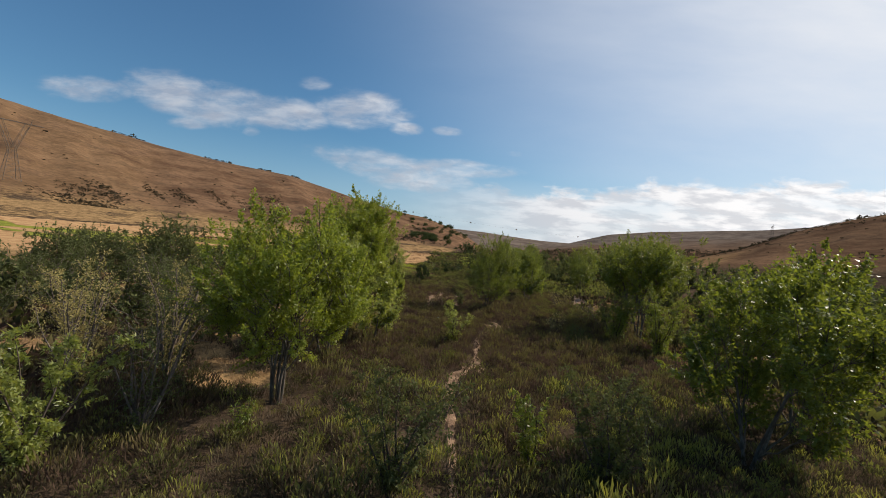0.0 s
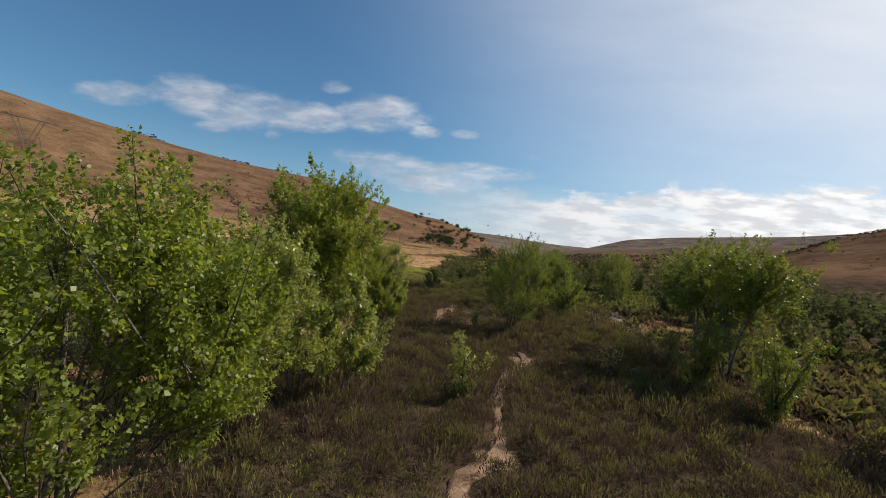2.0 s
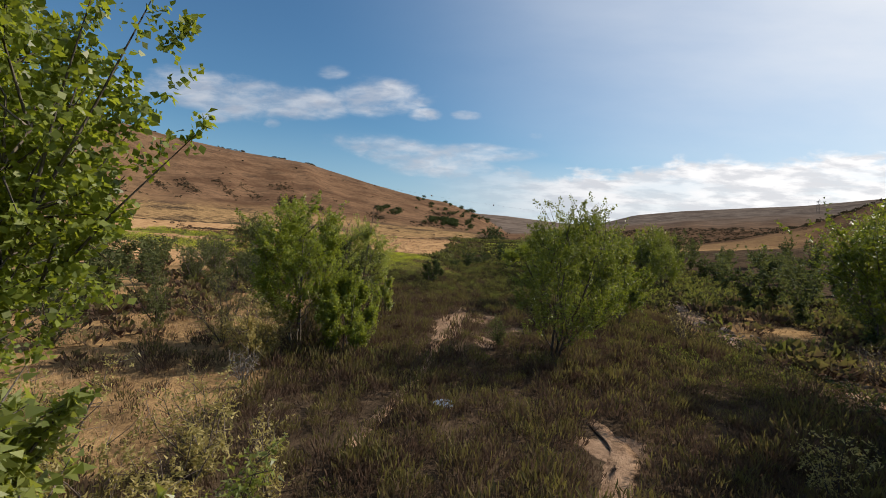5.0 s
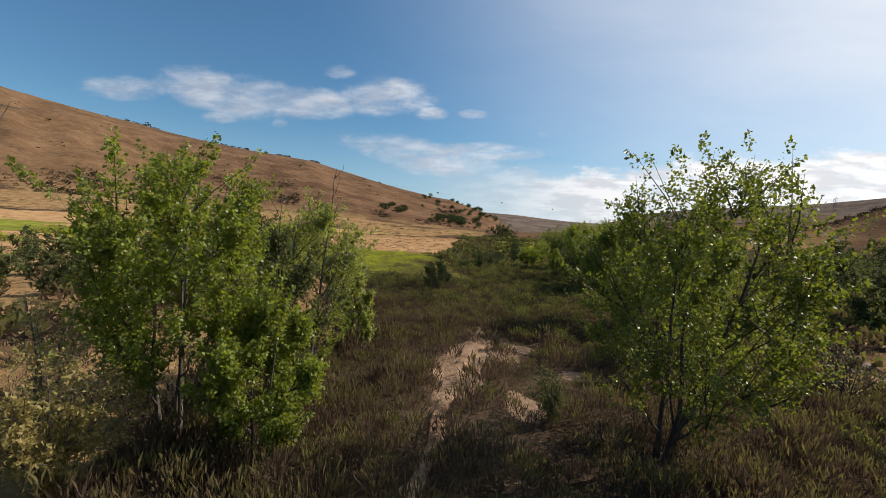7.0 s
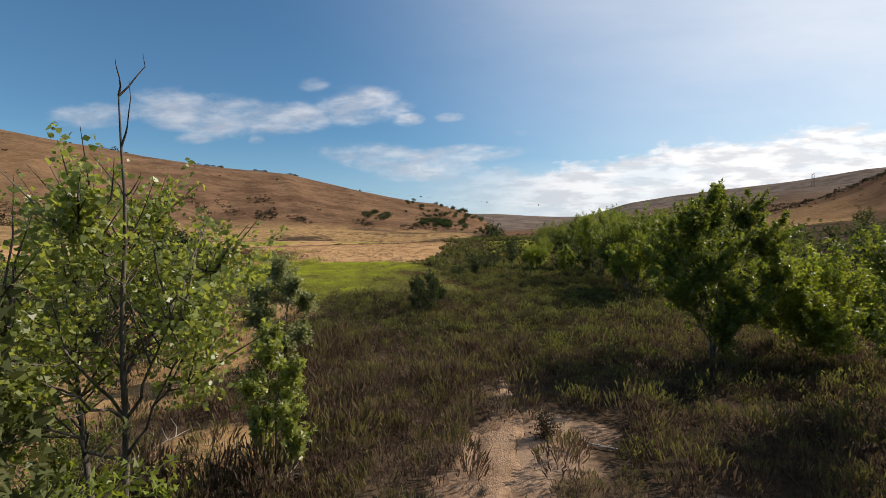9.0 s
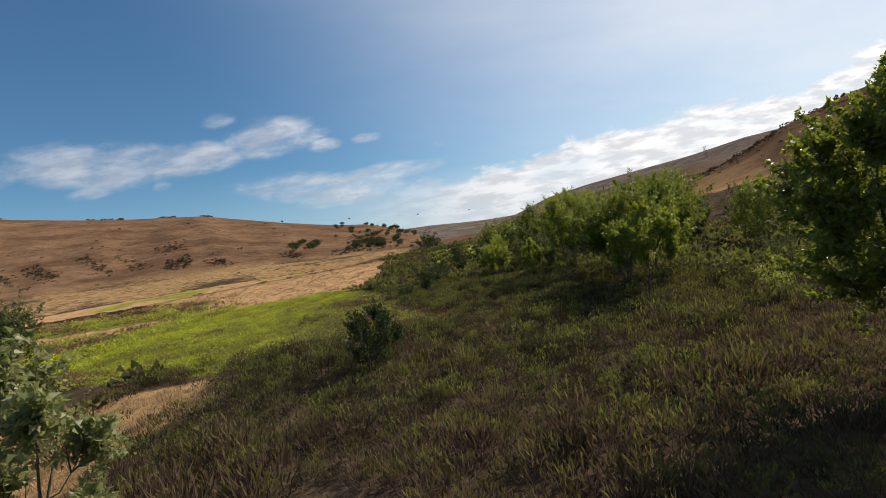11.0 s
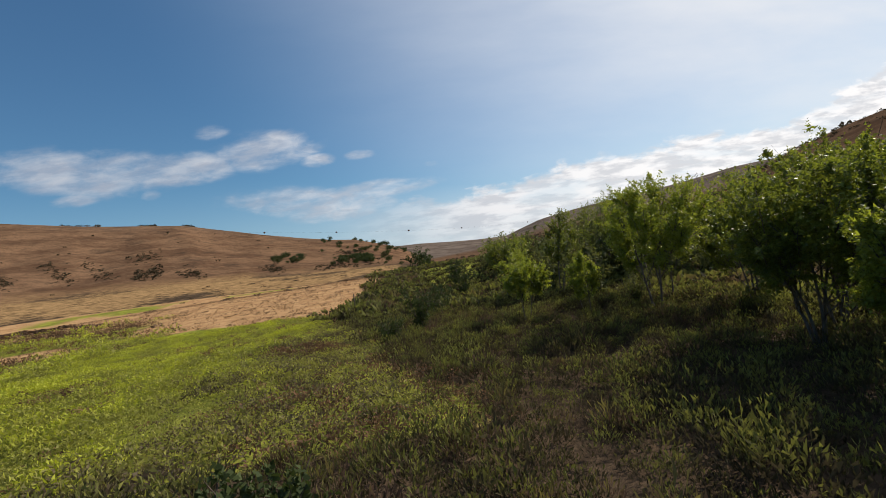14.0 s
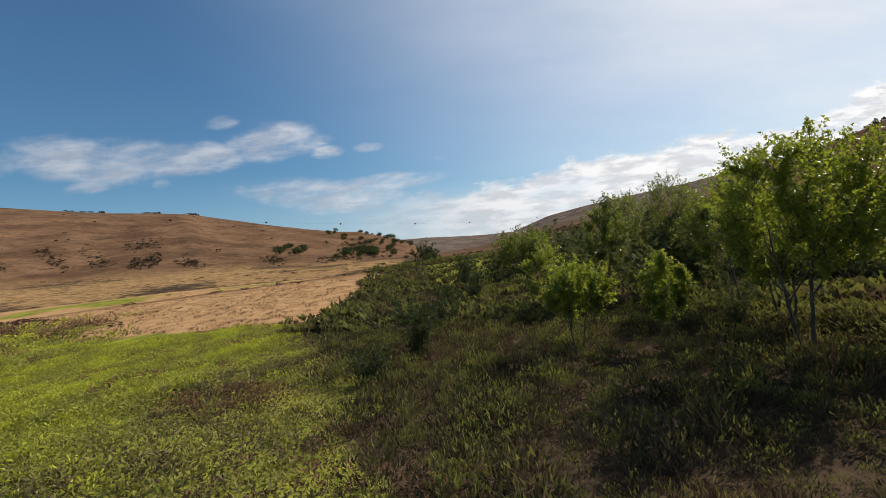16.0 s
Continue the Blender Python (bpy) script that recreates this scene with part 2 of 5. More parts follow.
GREY = leaf_material("grey_willow_leaf", (0.22, 0.185, 0.07), (0.46, 0.385, 0.15), (0.56, 0.47, 0.14), 0.45)
SCRUB = leaf_material("scrub_leaf", (0.058, 0.051, 0.024), (0.185, 0.160, 0.062), (0.235, 0.203, 0.055), 0.34, 0.85, 1.1, (0.11, 0.071, 0.05), 0.1)
GREEN_SCRUB = leaf_material("green_scrub_leaf", (0.052, 0.058, 0.022), (0.19, 0.195, 0.058), (0.26, 0.27, 0.052), 0.32, 0.85, 1.0, (0.066, 0.055, 0.03), 0.1)
DRY_SCRUB = leaf_material("dry_scrub_leaf", (0.075, 0.044, 0.025), (0.15, 0.092, 0.05), (0.15, 0.09, 0.04), 0.25, 0.8, 0.5, (0.07, 0.046, 0.03))
MEADOW = leaf_material("meadow_leaf", (0.30, 0.32, 0.035), (0.46, 0.48, 0.045), (0.62, 0.66, 0.04), 0.42, 0.6, 0.35, (0.24, 0.24, 0.05))
OLIVE = leaf_material("olive_weed", (0.15, 0.145, 0.043), (0.34, 0.335, 0.072), (0.40, 0.395, 0.06), 0.4, 0.7, 0.9, (0.12, 0.09, 0.055))
STRAW = leaf_material("straw_leaf", (0.30, 0.19, 0.10), (0.46, 0.305, 0.175), (0.42, 0.28, 0.14), 0.3, 0.8, 0.3, (0.28, 0.18, 0.10))
RUSSET = leaf_material("russet_weed", (0.13, 0.075, 0.042), (0.31, 0.185, 0.105), (0.28, 0.16, 0.08), 0.3, 0.85, 0.8, (0.12, 0.075, 0.045), 0.1)
BARK = bark_material("cottonwood_bark", (0.055, 0.044, 0.034), (0.17, 0.145, 0.115))
DARK_BARK = bark_material("dark_bark", (0.045, 0.035, 0.028), (0.13, 0.10, 0.08))
PALE_TWIG = bark_material("bleached_twig", (0.15, 0.13, 0.11), (0.33, 0.295, 0.255))
TWIG = bark_material("dry_twig", (0.085, 0.065, 0.052), (0.22, 0.18, 0.15))
STEEL = plain_material("weathered_steel", (0.10, 0.085, 0.07), (0.17, 0.145, 0.12), 2.0, 0.7, 0.3)
CABLE = plain_material("cable", (0.03, 0.03, 0.03), (0.05, 0.05, 0.05))
MARKER = plain_material("marker_paint", (0.10, 0.05, 0.035), (0.16, 0.07, 0.04))
WOOD = plain_material("weathered_wood", (0.10, 0.075, 0.055), (0.2, 0.16, 0.12), 12.0)
CHAPARRAL = leaf_material("chaparral_leaf", (0.05, 0.042, 0.027), (0.10, 0.078, 0.048), (0.10, 0.08, 0.04), 0.15, 0.95, spec=0.03)
STONE = plain_material("creek_stone", (0.14, 0.105, 0.08), (0.27, 0.21, 0.165), 2.0)


# ---- meshes from arrays ----
def mesh_of(name, verts, faces, tips=None, smooth=False, tones=None):
    """A mesh from an array of places and one of triangles or quads."""
    verts, faces = np.asarray(verts, np.float32), np.asarray(faces, np.int32)
    me = bpy.data.meshes.new(name)
    count, side = faces.shape
    me.vertices.add(len(verts)), me.loops.add(count * side), me.polygons.add(count)
    me.vertices.foreach_set("co", verts.ravel())
    me.loops.foreach_set("vertex_index", faces.ravel())
    me.polygons.foreach_set("loop_start", np.arange(0, count * side, side, dtype=np.int32))
    if tips is not None:
        layer = me.attributes.new("tip", "FLOAT", "POINT")
        layer.data.foreach_set("value", np.asarray(tips, np.float32))
    if tones is not None:
        layer = me.attributes.new("tone", "FLOAT", "POINT")
        layer.data.foreach_set("value", np.asarray(tones, np.float32))
    me.update(calc_edges=True)
    if smooth:
        me.polygons.foreach_set("use_smooth", np.ones(count, bool))
    return me


def part(name, me, mat, parent=None, label=""):
    ob = new(name, me)
    if not me.materials:
        me.materials.append(mat)
    if parent is not None:
        ob.parent = parent
    return tagged(ob, label) if label else ob


def ramp(a, b, x):
    t = np.clip((x - a) / (b - a), 0, 1)
    return t * t * (3 - 2 * t)


LATTICE = {}


def waves(x, y, size, seed, octaves=4):
    """Smooth noise from -1 to 1 on arrays, as summed lattice noise."""
    out, gain, total = np.zeros(np.shape(x)), 1.0, 0.0
    for k in range(octaves):
        if (seed, k) not in LATTICE:
            LATTICE[seed, k] = np.random.RandomState(seed * 17 + k).uniform(-1, 1, (256, 256))
        grid = LATTICE[seed, k]
        u, v = np.asarray(x) / size * 2 ** k + 91.3, np.asarray(y) / size * 2 ** k + 57.7
        i, j = np.floor(u).astype(int), np.floor(v).astype(int)
        a, b = u - i, v - j
        a, b = a * a * (3 - 2 * a), b * b * (3 - 2 * b)
        g = lambda p, q: grid[p % 256, q % 256]
        out += gain * ((g(i, j) * (1 - a) + g(i + 1, j) * a) * (1 - b) + (g(i, j + 1) * (1 - a) + g(i + 1, j + 1) * a) * b)
        total, gain = total + gain, gain * 0.5
    return out / total


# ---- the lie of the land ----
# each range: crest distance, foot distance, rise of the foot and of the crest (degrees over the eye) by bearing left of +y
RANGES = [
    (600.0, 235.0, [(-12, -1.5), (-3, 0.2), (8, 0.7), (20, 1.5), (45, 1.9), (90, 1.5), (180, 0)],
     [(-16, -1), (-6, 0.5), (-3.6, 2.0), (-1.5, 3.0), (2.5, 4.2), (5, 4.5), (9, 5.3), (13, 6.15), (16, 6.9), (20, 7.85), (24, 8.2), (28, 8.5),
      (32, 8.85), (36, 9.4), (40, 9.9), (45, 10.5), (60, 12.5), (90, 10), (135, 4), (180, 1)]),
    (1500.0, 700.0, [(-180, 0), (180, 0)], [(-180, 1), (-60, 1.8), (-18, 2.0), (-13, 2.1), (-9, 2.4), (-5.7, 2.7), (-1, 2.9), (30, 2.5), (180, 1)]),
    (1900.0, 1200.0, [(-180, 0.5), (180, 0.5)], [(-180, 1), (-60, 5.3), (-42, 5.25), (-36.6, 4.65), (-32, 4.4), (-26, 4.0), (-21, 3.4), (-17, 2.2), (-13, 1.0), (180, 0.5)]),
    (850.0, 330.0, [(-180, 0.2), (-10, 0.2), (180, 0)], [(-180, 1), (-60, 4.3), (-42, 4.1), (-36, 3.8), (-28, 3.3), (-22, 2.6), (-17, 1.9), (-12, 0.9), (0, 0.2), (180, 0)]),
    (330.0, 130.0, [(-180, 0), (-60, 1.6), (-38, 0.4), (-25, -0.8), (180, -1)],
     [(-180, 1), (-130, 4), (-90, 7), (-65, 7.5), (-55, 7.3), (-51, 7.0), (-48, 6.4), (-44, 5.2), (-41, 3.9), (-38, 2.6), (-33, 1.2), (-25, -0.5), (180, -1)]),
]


def near_land(x, y):
    return (0.6 * ramp(30, 62, y) + 1.0 * ramp(5, -8, x) * ramp(60, 90, y) - 0.15 * ramp(8, 16, x)
            - 0.3 * ramp(3.5, 1.0, np.abs(x - creek_x(y))) * ramp(130, 100, y))


def creek_x(y):
    return np.interp(y, [-40, 20, 30, 36, 50, 62, 75, 95, 130, 260], [28, 25, 23, 21.5, 18.8, 19.5, 23.6, 28, 26, 40])


def land(x, y):
    x, y = np.asarray(x, float), np.asarray(y, float)
    near = near_land(x, y)
    r, bearing = np.hypot(x, y - 40), np.degrees(np.arctan2(-x, y - 40))
    rough = waves(x, y, 3.0, 3, 3) * 0.10 + waves(x, y, 14.0, 4, 2) * 0.12
    out = near + rough
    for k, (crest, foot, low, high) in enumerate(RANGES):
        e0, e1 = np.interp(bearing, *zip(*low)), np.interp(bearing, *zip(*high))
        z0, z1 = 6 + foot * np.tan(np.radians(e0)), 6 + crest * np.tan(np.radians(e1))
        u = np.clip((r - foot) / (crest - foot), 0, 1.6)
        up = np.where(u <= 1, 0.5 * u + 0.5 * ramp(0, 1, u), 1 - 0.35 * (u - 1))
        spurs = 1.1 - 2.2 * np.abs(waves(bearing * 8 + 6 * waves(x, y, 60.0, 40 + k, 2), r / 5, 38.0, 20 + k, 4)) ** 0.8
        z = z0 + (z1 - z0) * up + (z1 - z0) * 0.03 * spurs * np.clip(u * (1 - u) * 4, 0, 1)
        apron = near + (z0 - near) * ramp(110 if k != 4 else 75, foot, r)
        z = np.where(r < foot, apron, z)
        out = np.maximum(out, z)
    return out


def trail_distance(x, y):
    """How far off the centre of the nearest path, over its half width."""
    best = np.full(np.shape(x), 99.0)
    for line in TRAILS:
        for (ax, ay, aw), (bx, by, bw) in zip(line, line[1:]):
            t = np.clip(((x - ax) * (bx - ax) + (y - ay) * (by - ay)) / ((bx - ax) ** 2 + (by - ay) ** 2), 0, 1)
            best = np.minimum(best, np.hypot(x - ax - t * (bx - ax), y - ay - t * (by - ay)) / (aw + t * (bw - aw)))
    return best


# x, y, half width
TRAILS = [
    [(0.6, 4, .25), (0.8, 14, .25), (0.85, 19.5, .3), (1.1, 22.3, .4), (2.3, 24, .4), (2.6, 27, .3), (3.0, 30.5, .35), (3.6, 33, .3), (4.6, 35.5, .45), (5.4, 37.3, .5), (5.0, 39.3, .3)],
    [(-2.6, 36.5, .25), (-1.6, 41, .28), (-0.9, 45, .33), (-0.75, 48.5, .4), (-0.3, 52, .55), (0.3, 55.5, .6), (0.7, 59.2, .22)],
]
# bare sandy openings: x, y, half width, half depth
OPENINGS = [(0.9, 54.6, 1.6, 1.8), (-0.5, 52.2, 1.1, 1.4), (0.2, 53.6, 1.1, 2.4), (2.1, 55.2, 1.2, 0.9), (4.6, 51.8, 1.1, 0.7), (1.9, 48.8, 0.6, 1.3), (-0.2, 50.2, 0.7, 1.2), (5.2, 37.4, 1.0, 0.8), (2.4, 23.8, 0.9, 0.5)]


def opening(x, y):
    best = np.full(np.shape(x), -1.0)
    for cx, cy, rx, ry in OPENINGS:
        best = np.maximum(best, 1.6 - np.hypot((x - cx) / rx, (y - cy) / ry) * 1.15)
    return np.clip(best + 0.75 * waves(x, y, 1.3, 61, 3), 0, 1)


def zones(x, y):
    """Shares of meadow, straw field, hill, creek sand and dry bare ground."""
    wob = waves(x, y, 9.0, 8, 3)
    right, far_edge = 2.0 - 0.25 * (y - 78) + wob * 3.5 + waves(x, y, 3.0, 18, 2) * 1.5, 109 - 0.45 * x + wob * 4
    meadow = ramp(-2.0, 2.0, right - x) * ramp(-2, 2, y - 78 + wob * 4 + np.minimum(0, x + 14) * 0.35) * ramp(-2, 2, far_edge - y) * ramp(-40, -29, x + wob * 7)
    meadow = np.maximum(meadow, ramp(1.1, 0.7, np.hypot((x - 15 - 0.12 * (y - 165)) / 8.0, (y - 170) / 44.0) + wob * 0.25) * 0.62)
    r = np.hypot(x, y - 40)
    bearing = np.degrees(np.arctan2(-x, y - 40))
    strip = ramp(7, 4, np.abs(r - 158 + wob * 3)) * ramp(4, 9, bearing) * ramp(34, 28, bearing) * ramp(-0.05, 0.12, waves(x, y, 22, 77, 3) + 0.2)
    field = ramp(-2, 2, y - far_edge) * ramp(2, -3, x + 5 - 0.1 * (y - 111) - wob * 4)
    field = np.maximum(field, ramp(-27, -36, x + wob * 7) * ramp(66, 80, y + wob * 6))
    field = field * ramp(166, 160, r + wob * 3)
    hill = np.where(bearing > -14, ramp(228, 275, r + wob * 12), np.maximum(ramp(115, 150, r) * ramp(-20, -30, bearing), ramp(230, 300, r)))
    slope = ramp(-18, -27, bearing) * (0.25 + 0.75 * ramp(-44, -36, bearing))
    hill = hill * (1 - 0.5 * slope * ramp(270, 210, r + wob * 14))
    hill = hill * (1 - 0.22 * ramp(33, 41, bearing + wob * 3))
    sand = ramp(1.6, 0.6, np.abs(x - creek_x(y) - wob * 2.0)) * ramp(-0.25, 0.1, waves(x, y, 8.0, 88, 2)) * ramp(115, 95, y) * ramp(5, 15, y)
    bare = ramp(-6.2, -10.0, x + wob * 3.0) * ramp(-0.25, 0.25, waves(x, y, 6.0, 9, 3) - 0.12 + 0.5 * ramp(32, 44, y)) * ramp(80, 70, y)
    bare = np.maximum(bare, ramp(1, 0, np.hypot((x + 6.8) / 2.6, (y - 54.5) / 2.2)) * 1.5)
    bare = np.maximum(bare, ramp(1, 0, np.hypot((x - 0.6) / 1.8, (y - 79.0) / 1.3)) * 1.4)
    bare = np.maximum(bare, ramp(14, 17, x) * ramp(0.1, 0.4, waves(x, y, 5.0, 19, 3)) * ramp(75, 65, y) * 0.9)
    bare = np.maximum(bare, ramp(158, 166, r + wob * 3) * ramp(-6, 0, bearing) * (0.62 + 0.5 * waves(x, y, 16.0, 23, 3)))
    bare = np.maximum(bare, ramp(112, 130, r) * slope * 0.9)
    stripes = ramp(-27, -36, x + wob * 7) * ramp(72, 82, y) * ramp(150, 120, y) * ramp(-0.05, 0.25, waves(x * 0.2, y, 9.0, 29, 3))
    meadow, field = np.maximum(meadow, stripes), field * (1 - stripes)
    return np.maximum(meadow, strip * (0.62 + 0.3 * wob)), field, np.clip(hill, 0, 1), sand, np.clip(bare, 0, 1)


def build_ground():
    rings = np.concatenate([np.linspace(0.4, 75, 120), 75 * np.geomspace(1.012, 60, 100)])
    spokes = 420
    a = np.linspace(0, 2 * np.pi, spokes, endpoint=False)
    R, A = np.meshgrid(rings, a, indexing="ij")
    x, y = (R * np.sin(A)).ravel(), (40 + R * np.cos(A)).ravel()
    z = land(x, y)
    z -= 0.05 * ramp(1.3, 0.7, trail_distance(x, y))
    verts = np.vstack([np.c_[x, y, z], [[0, 40, float(land(0, 40))]]])
    i, j = np.meshgrid(np.arange(len(rings) - 1), np.arange(spokes), indexing="ij")
    i, j = i.ravel(), j.ravel()
    k = (j + 1) % spokes
    quads = np.c_[i * spokes + j, i * spokes + k, (i + 1) * spokes + k, (i + 1) * spokes + j]
    me = mesh_of("ground", verts, quads, smooth=True)
    m, f, h, s, b = zones(verts[:, 0], verts[:, 1])
    for name, cols in (("zone", (m, f, h)), ("zone_b", (s, b, opening(verts[:, 0], verts[:, 1])))):
        layer = me.attributes.new(name, "FLOAT_COLOR", "POINT")
        layer.data.foreach_set("color", np.c_[cols[0], cols[1], cols[2], np.ones(len(m))].astype(np.float32).ravel())
    layer = me.attributes.new("brush", "FLOAT", "POINT")
    bearing = np.degrees(np.arctan2(-verts[:, 0], verts[:, 1] - 40))
    layer.data.foreach_set("value", (0.38 * ramp(-4, -12, bearing) * ramp(150, 260, np.hypot(verts[:, 0], verts[:, 1] - 40))).astype(np.float32))
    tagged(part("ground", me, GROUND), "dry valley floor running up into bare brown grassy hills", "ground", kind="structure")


build_ground()


def build_trails():
    for line in TRAILS:
        pts = []
        for (ax, ay, aw), (bx, by, bw) in zip(line, line[1:]):
            n = max(2, int(math.hypot(bx - ax, by - ay) / 0.22))
            pts += [(ax + (bx - ax) * t / n, ay + (by - ay) * t / n, aw + (bw - aw) * t / n) for t in range(n)]
        pts.append(line[-1])
        p = np.array(pts)
        kernel = np.ones(7) / 7
        for c in range(2):
            p[3:-3, c] = np.convolve(p[:, c], kernel, "valid")
        d = np.gradient(p[:, :2], axis=0)
        d /= np.linalg.norm(d, axis=1)[:, None]
        across = np.c_[d[:, 1], -d[:, 0]]
        cols = np.linspace(-1, 1, 9)
        s = np.arange(len(p))
        grid = []
        for c in cols:
            w = p[:, 2] * (1 + 1.1 * waves(s * 0.22, np.full(len(s), c * 3), 0.9, 31, 4)) * 0.92
            q = p[:, :2] + across * (c * w)[:, None]
            z = land(q[:, 0], q[:, 1]) + 0.025 - 0.085 * abs(c) ** 3 + 0.035 * waves(q[:, 0], q[:, 1], 0.5, 32, 3)
            grid.append(np.c_[q, z])
        verts = np.concatenate(grid)
        i, j = np.meshgrid(np.arange(len(cols) - 1), np.arange(len(p) - 1), indexing="ij")
        i, j, n = i.ravel(), j.ravel(), len(p)
        me = mesh_of("dirt_trail", verts, np.c_[i * n + j, i * n + j + 1, (i + 1) * n + j + 1, (i + 1) * n + j], smooth=True)
        tagged(part("dirt_trail", me, DIRT), "narrow pale sandy footpath worn through the scrub", "path", kind="structure")


build_trails()


# ---- trees ----
def tube(points, radii, sides=6):
    """Rings along a line of places: verts and quads."""
    p, r = np.asarray(points, float), np.asarray(radii, float)
    d = np.gradient(p, axis=0)
    d /= np.linalg.norm(d, axis=1)[:, None] + 1e-9
    ref = np.where(np.abs(d[:, 2:3]) > 0.9, [[1.0, 0, 0]], [[0, 0, 1.0]])
    a = np.cross(d, ref)
    a /= np.linalg.norm(a, axis=1)[:, None] + 1e-9
    b = np.cross(d, a)
    w = np.linspace(0, 2 * np.pi, sides, endpoint=False)
    v = p[:, None] + r[:, None, None] * (a[:, None] * np.cos(w)[None, :, None] + b[:, None] * np.sin(w)[None, :, None])
    n = len(p)
    i, j = np.meshgrid(np.arange(n - 1), np.arange(sides), indexing="ij")
    i, j = i.ravel(), j.ravel()
    k = (j + 1) % sides
    return v.reshape(-1, 3), np.c_[i * sides + j, i * sides + k, (i + 1) * sides + k, (i + 1) * sides + j]


def joined(pieces):
    verts, faces, at = [], [], 0
    for v, f in pieces:
        verts.append(v), faces.append(f + at)
        at += len(v)
    return np.concatenate(verts), np.concatenate(faces)


def bent(rng, start, way, length, steps, wobble, rise=0.0):
    """A line that wanders from start along way."""
    p, d, out = np.array(start, float), np.array(way, float), [np.array(start, float)]
    for _ in range(steps):
        d = d + rng.normal(0, wobble, 3) + np.array([0, 0, rise])
        d /= np.linalg.norm(d)
        p = p + d * length / steps
        out.append(p)
    return np.array(out)


def sprays(rng, tips, ways, count, size, reach, slim=0.8, droop=0.3, plain=False):
    """Leaf blades along leafy shoots that end at the given places: folded quads, or plain triangles for what stays far off."""
    tips, ways = np.asarray(tips), np.asarray(ways)
    number = len(tips)
    own = reach * rng.uniform(1.1, 2.5, number)
    k = rng.randint(0, number, count)
    s = rng.rand(count) ** 0.8
    off = rng.normal(0, 1, (count, 3))
    off *= (reach * 0.42 * rng.rand(count) ** 0.6 * (0.45 + 0.75 * s) / np.linalg.norm(off, axis=1))[:, None]
    p = tips[k] - ways[k] * (own[k] * s)[:, None] + off
    d = rng.normal(0, 0.75, (count, 3)) + off / reach * 1.6 + ways[k] * 0.35
    d[:, 2] -= droop
    d /= np.linalg.norm(d, axis=1)[:, None]
    e = np.cross(d, rng.normal(0, 1, (count, 3)))
    e /= np.linalg.norm(e, axis=1)[:, None]
    fold = np.cross(d, e) * 0.14
    n = size * rng.uniform(0.6, 1.3, count)[:, None]
    if plain:
        v = np.stack([p + e * slim * 0.5 * n, p + d * n * 1.15, p - e * slim * 0.5 * n], 1)
        return v.reshape(-1, 3), np.arange(count * 3).reshape(-1, 3)
    v = np.stack([p, p + (d * 0.42 + e * slim * 0.5 + fold) * n, p + d * n, p + (d * 0.42 - e * slim * 0.5 + fold) * n], 1)
    return v.reshape(-1, 3), np.arange(count * 4).reshape(-1, 4)


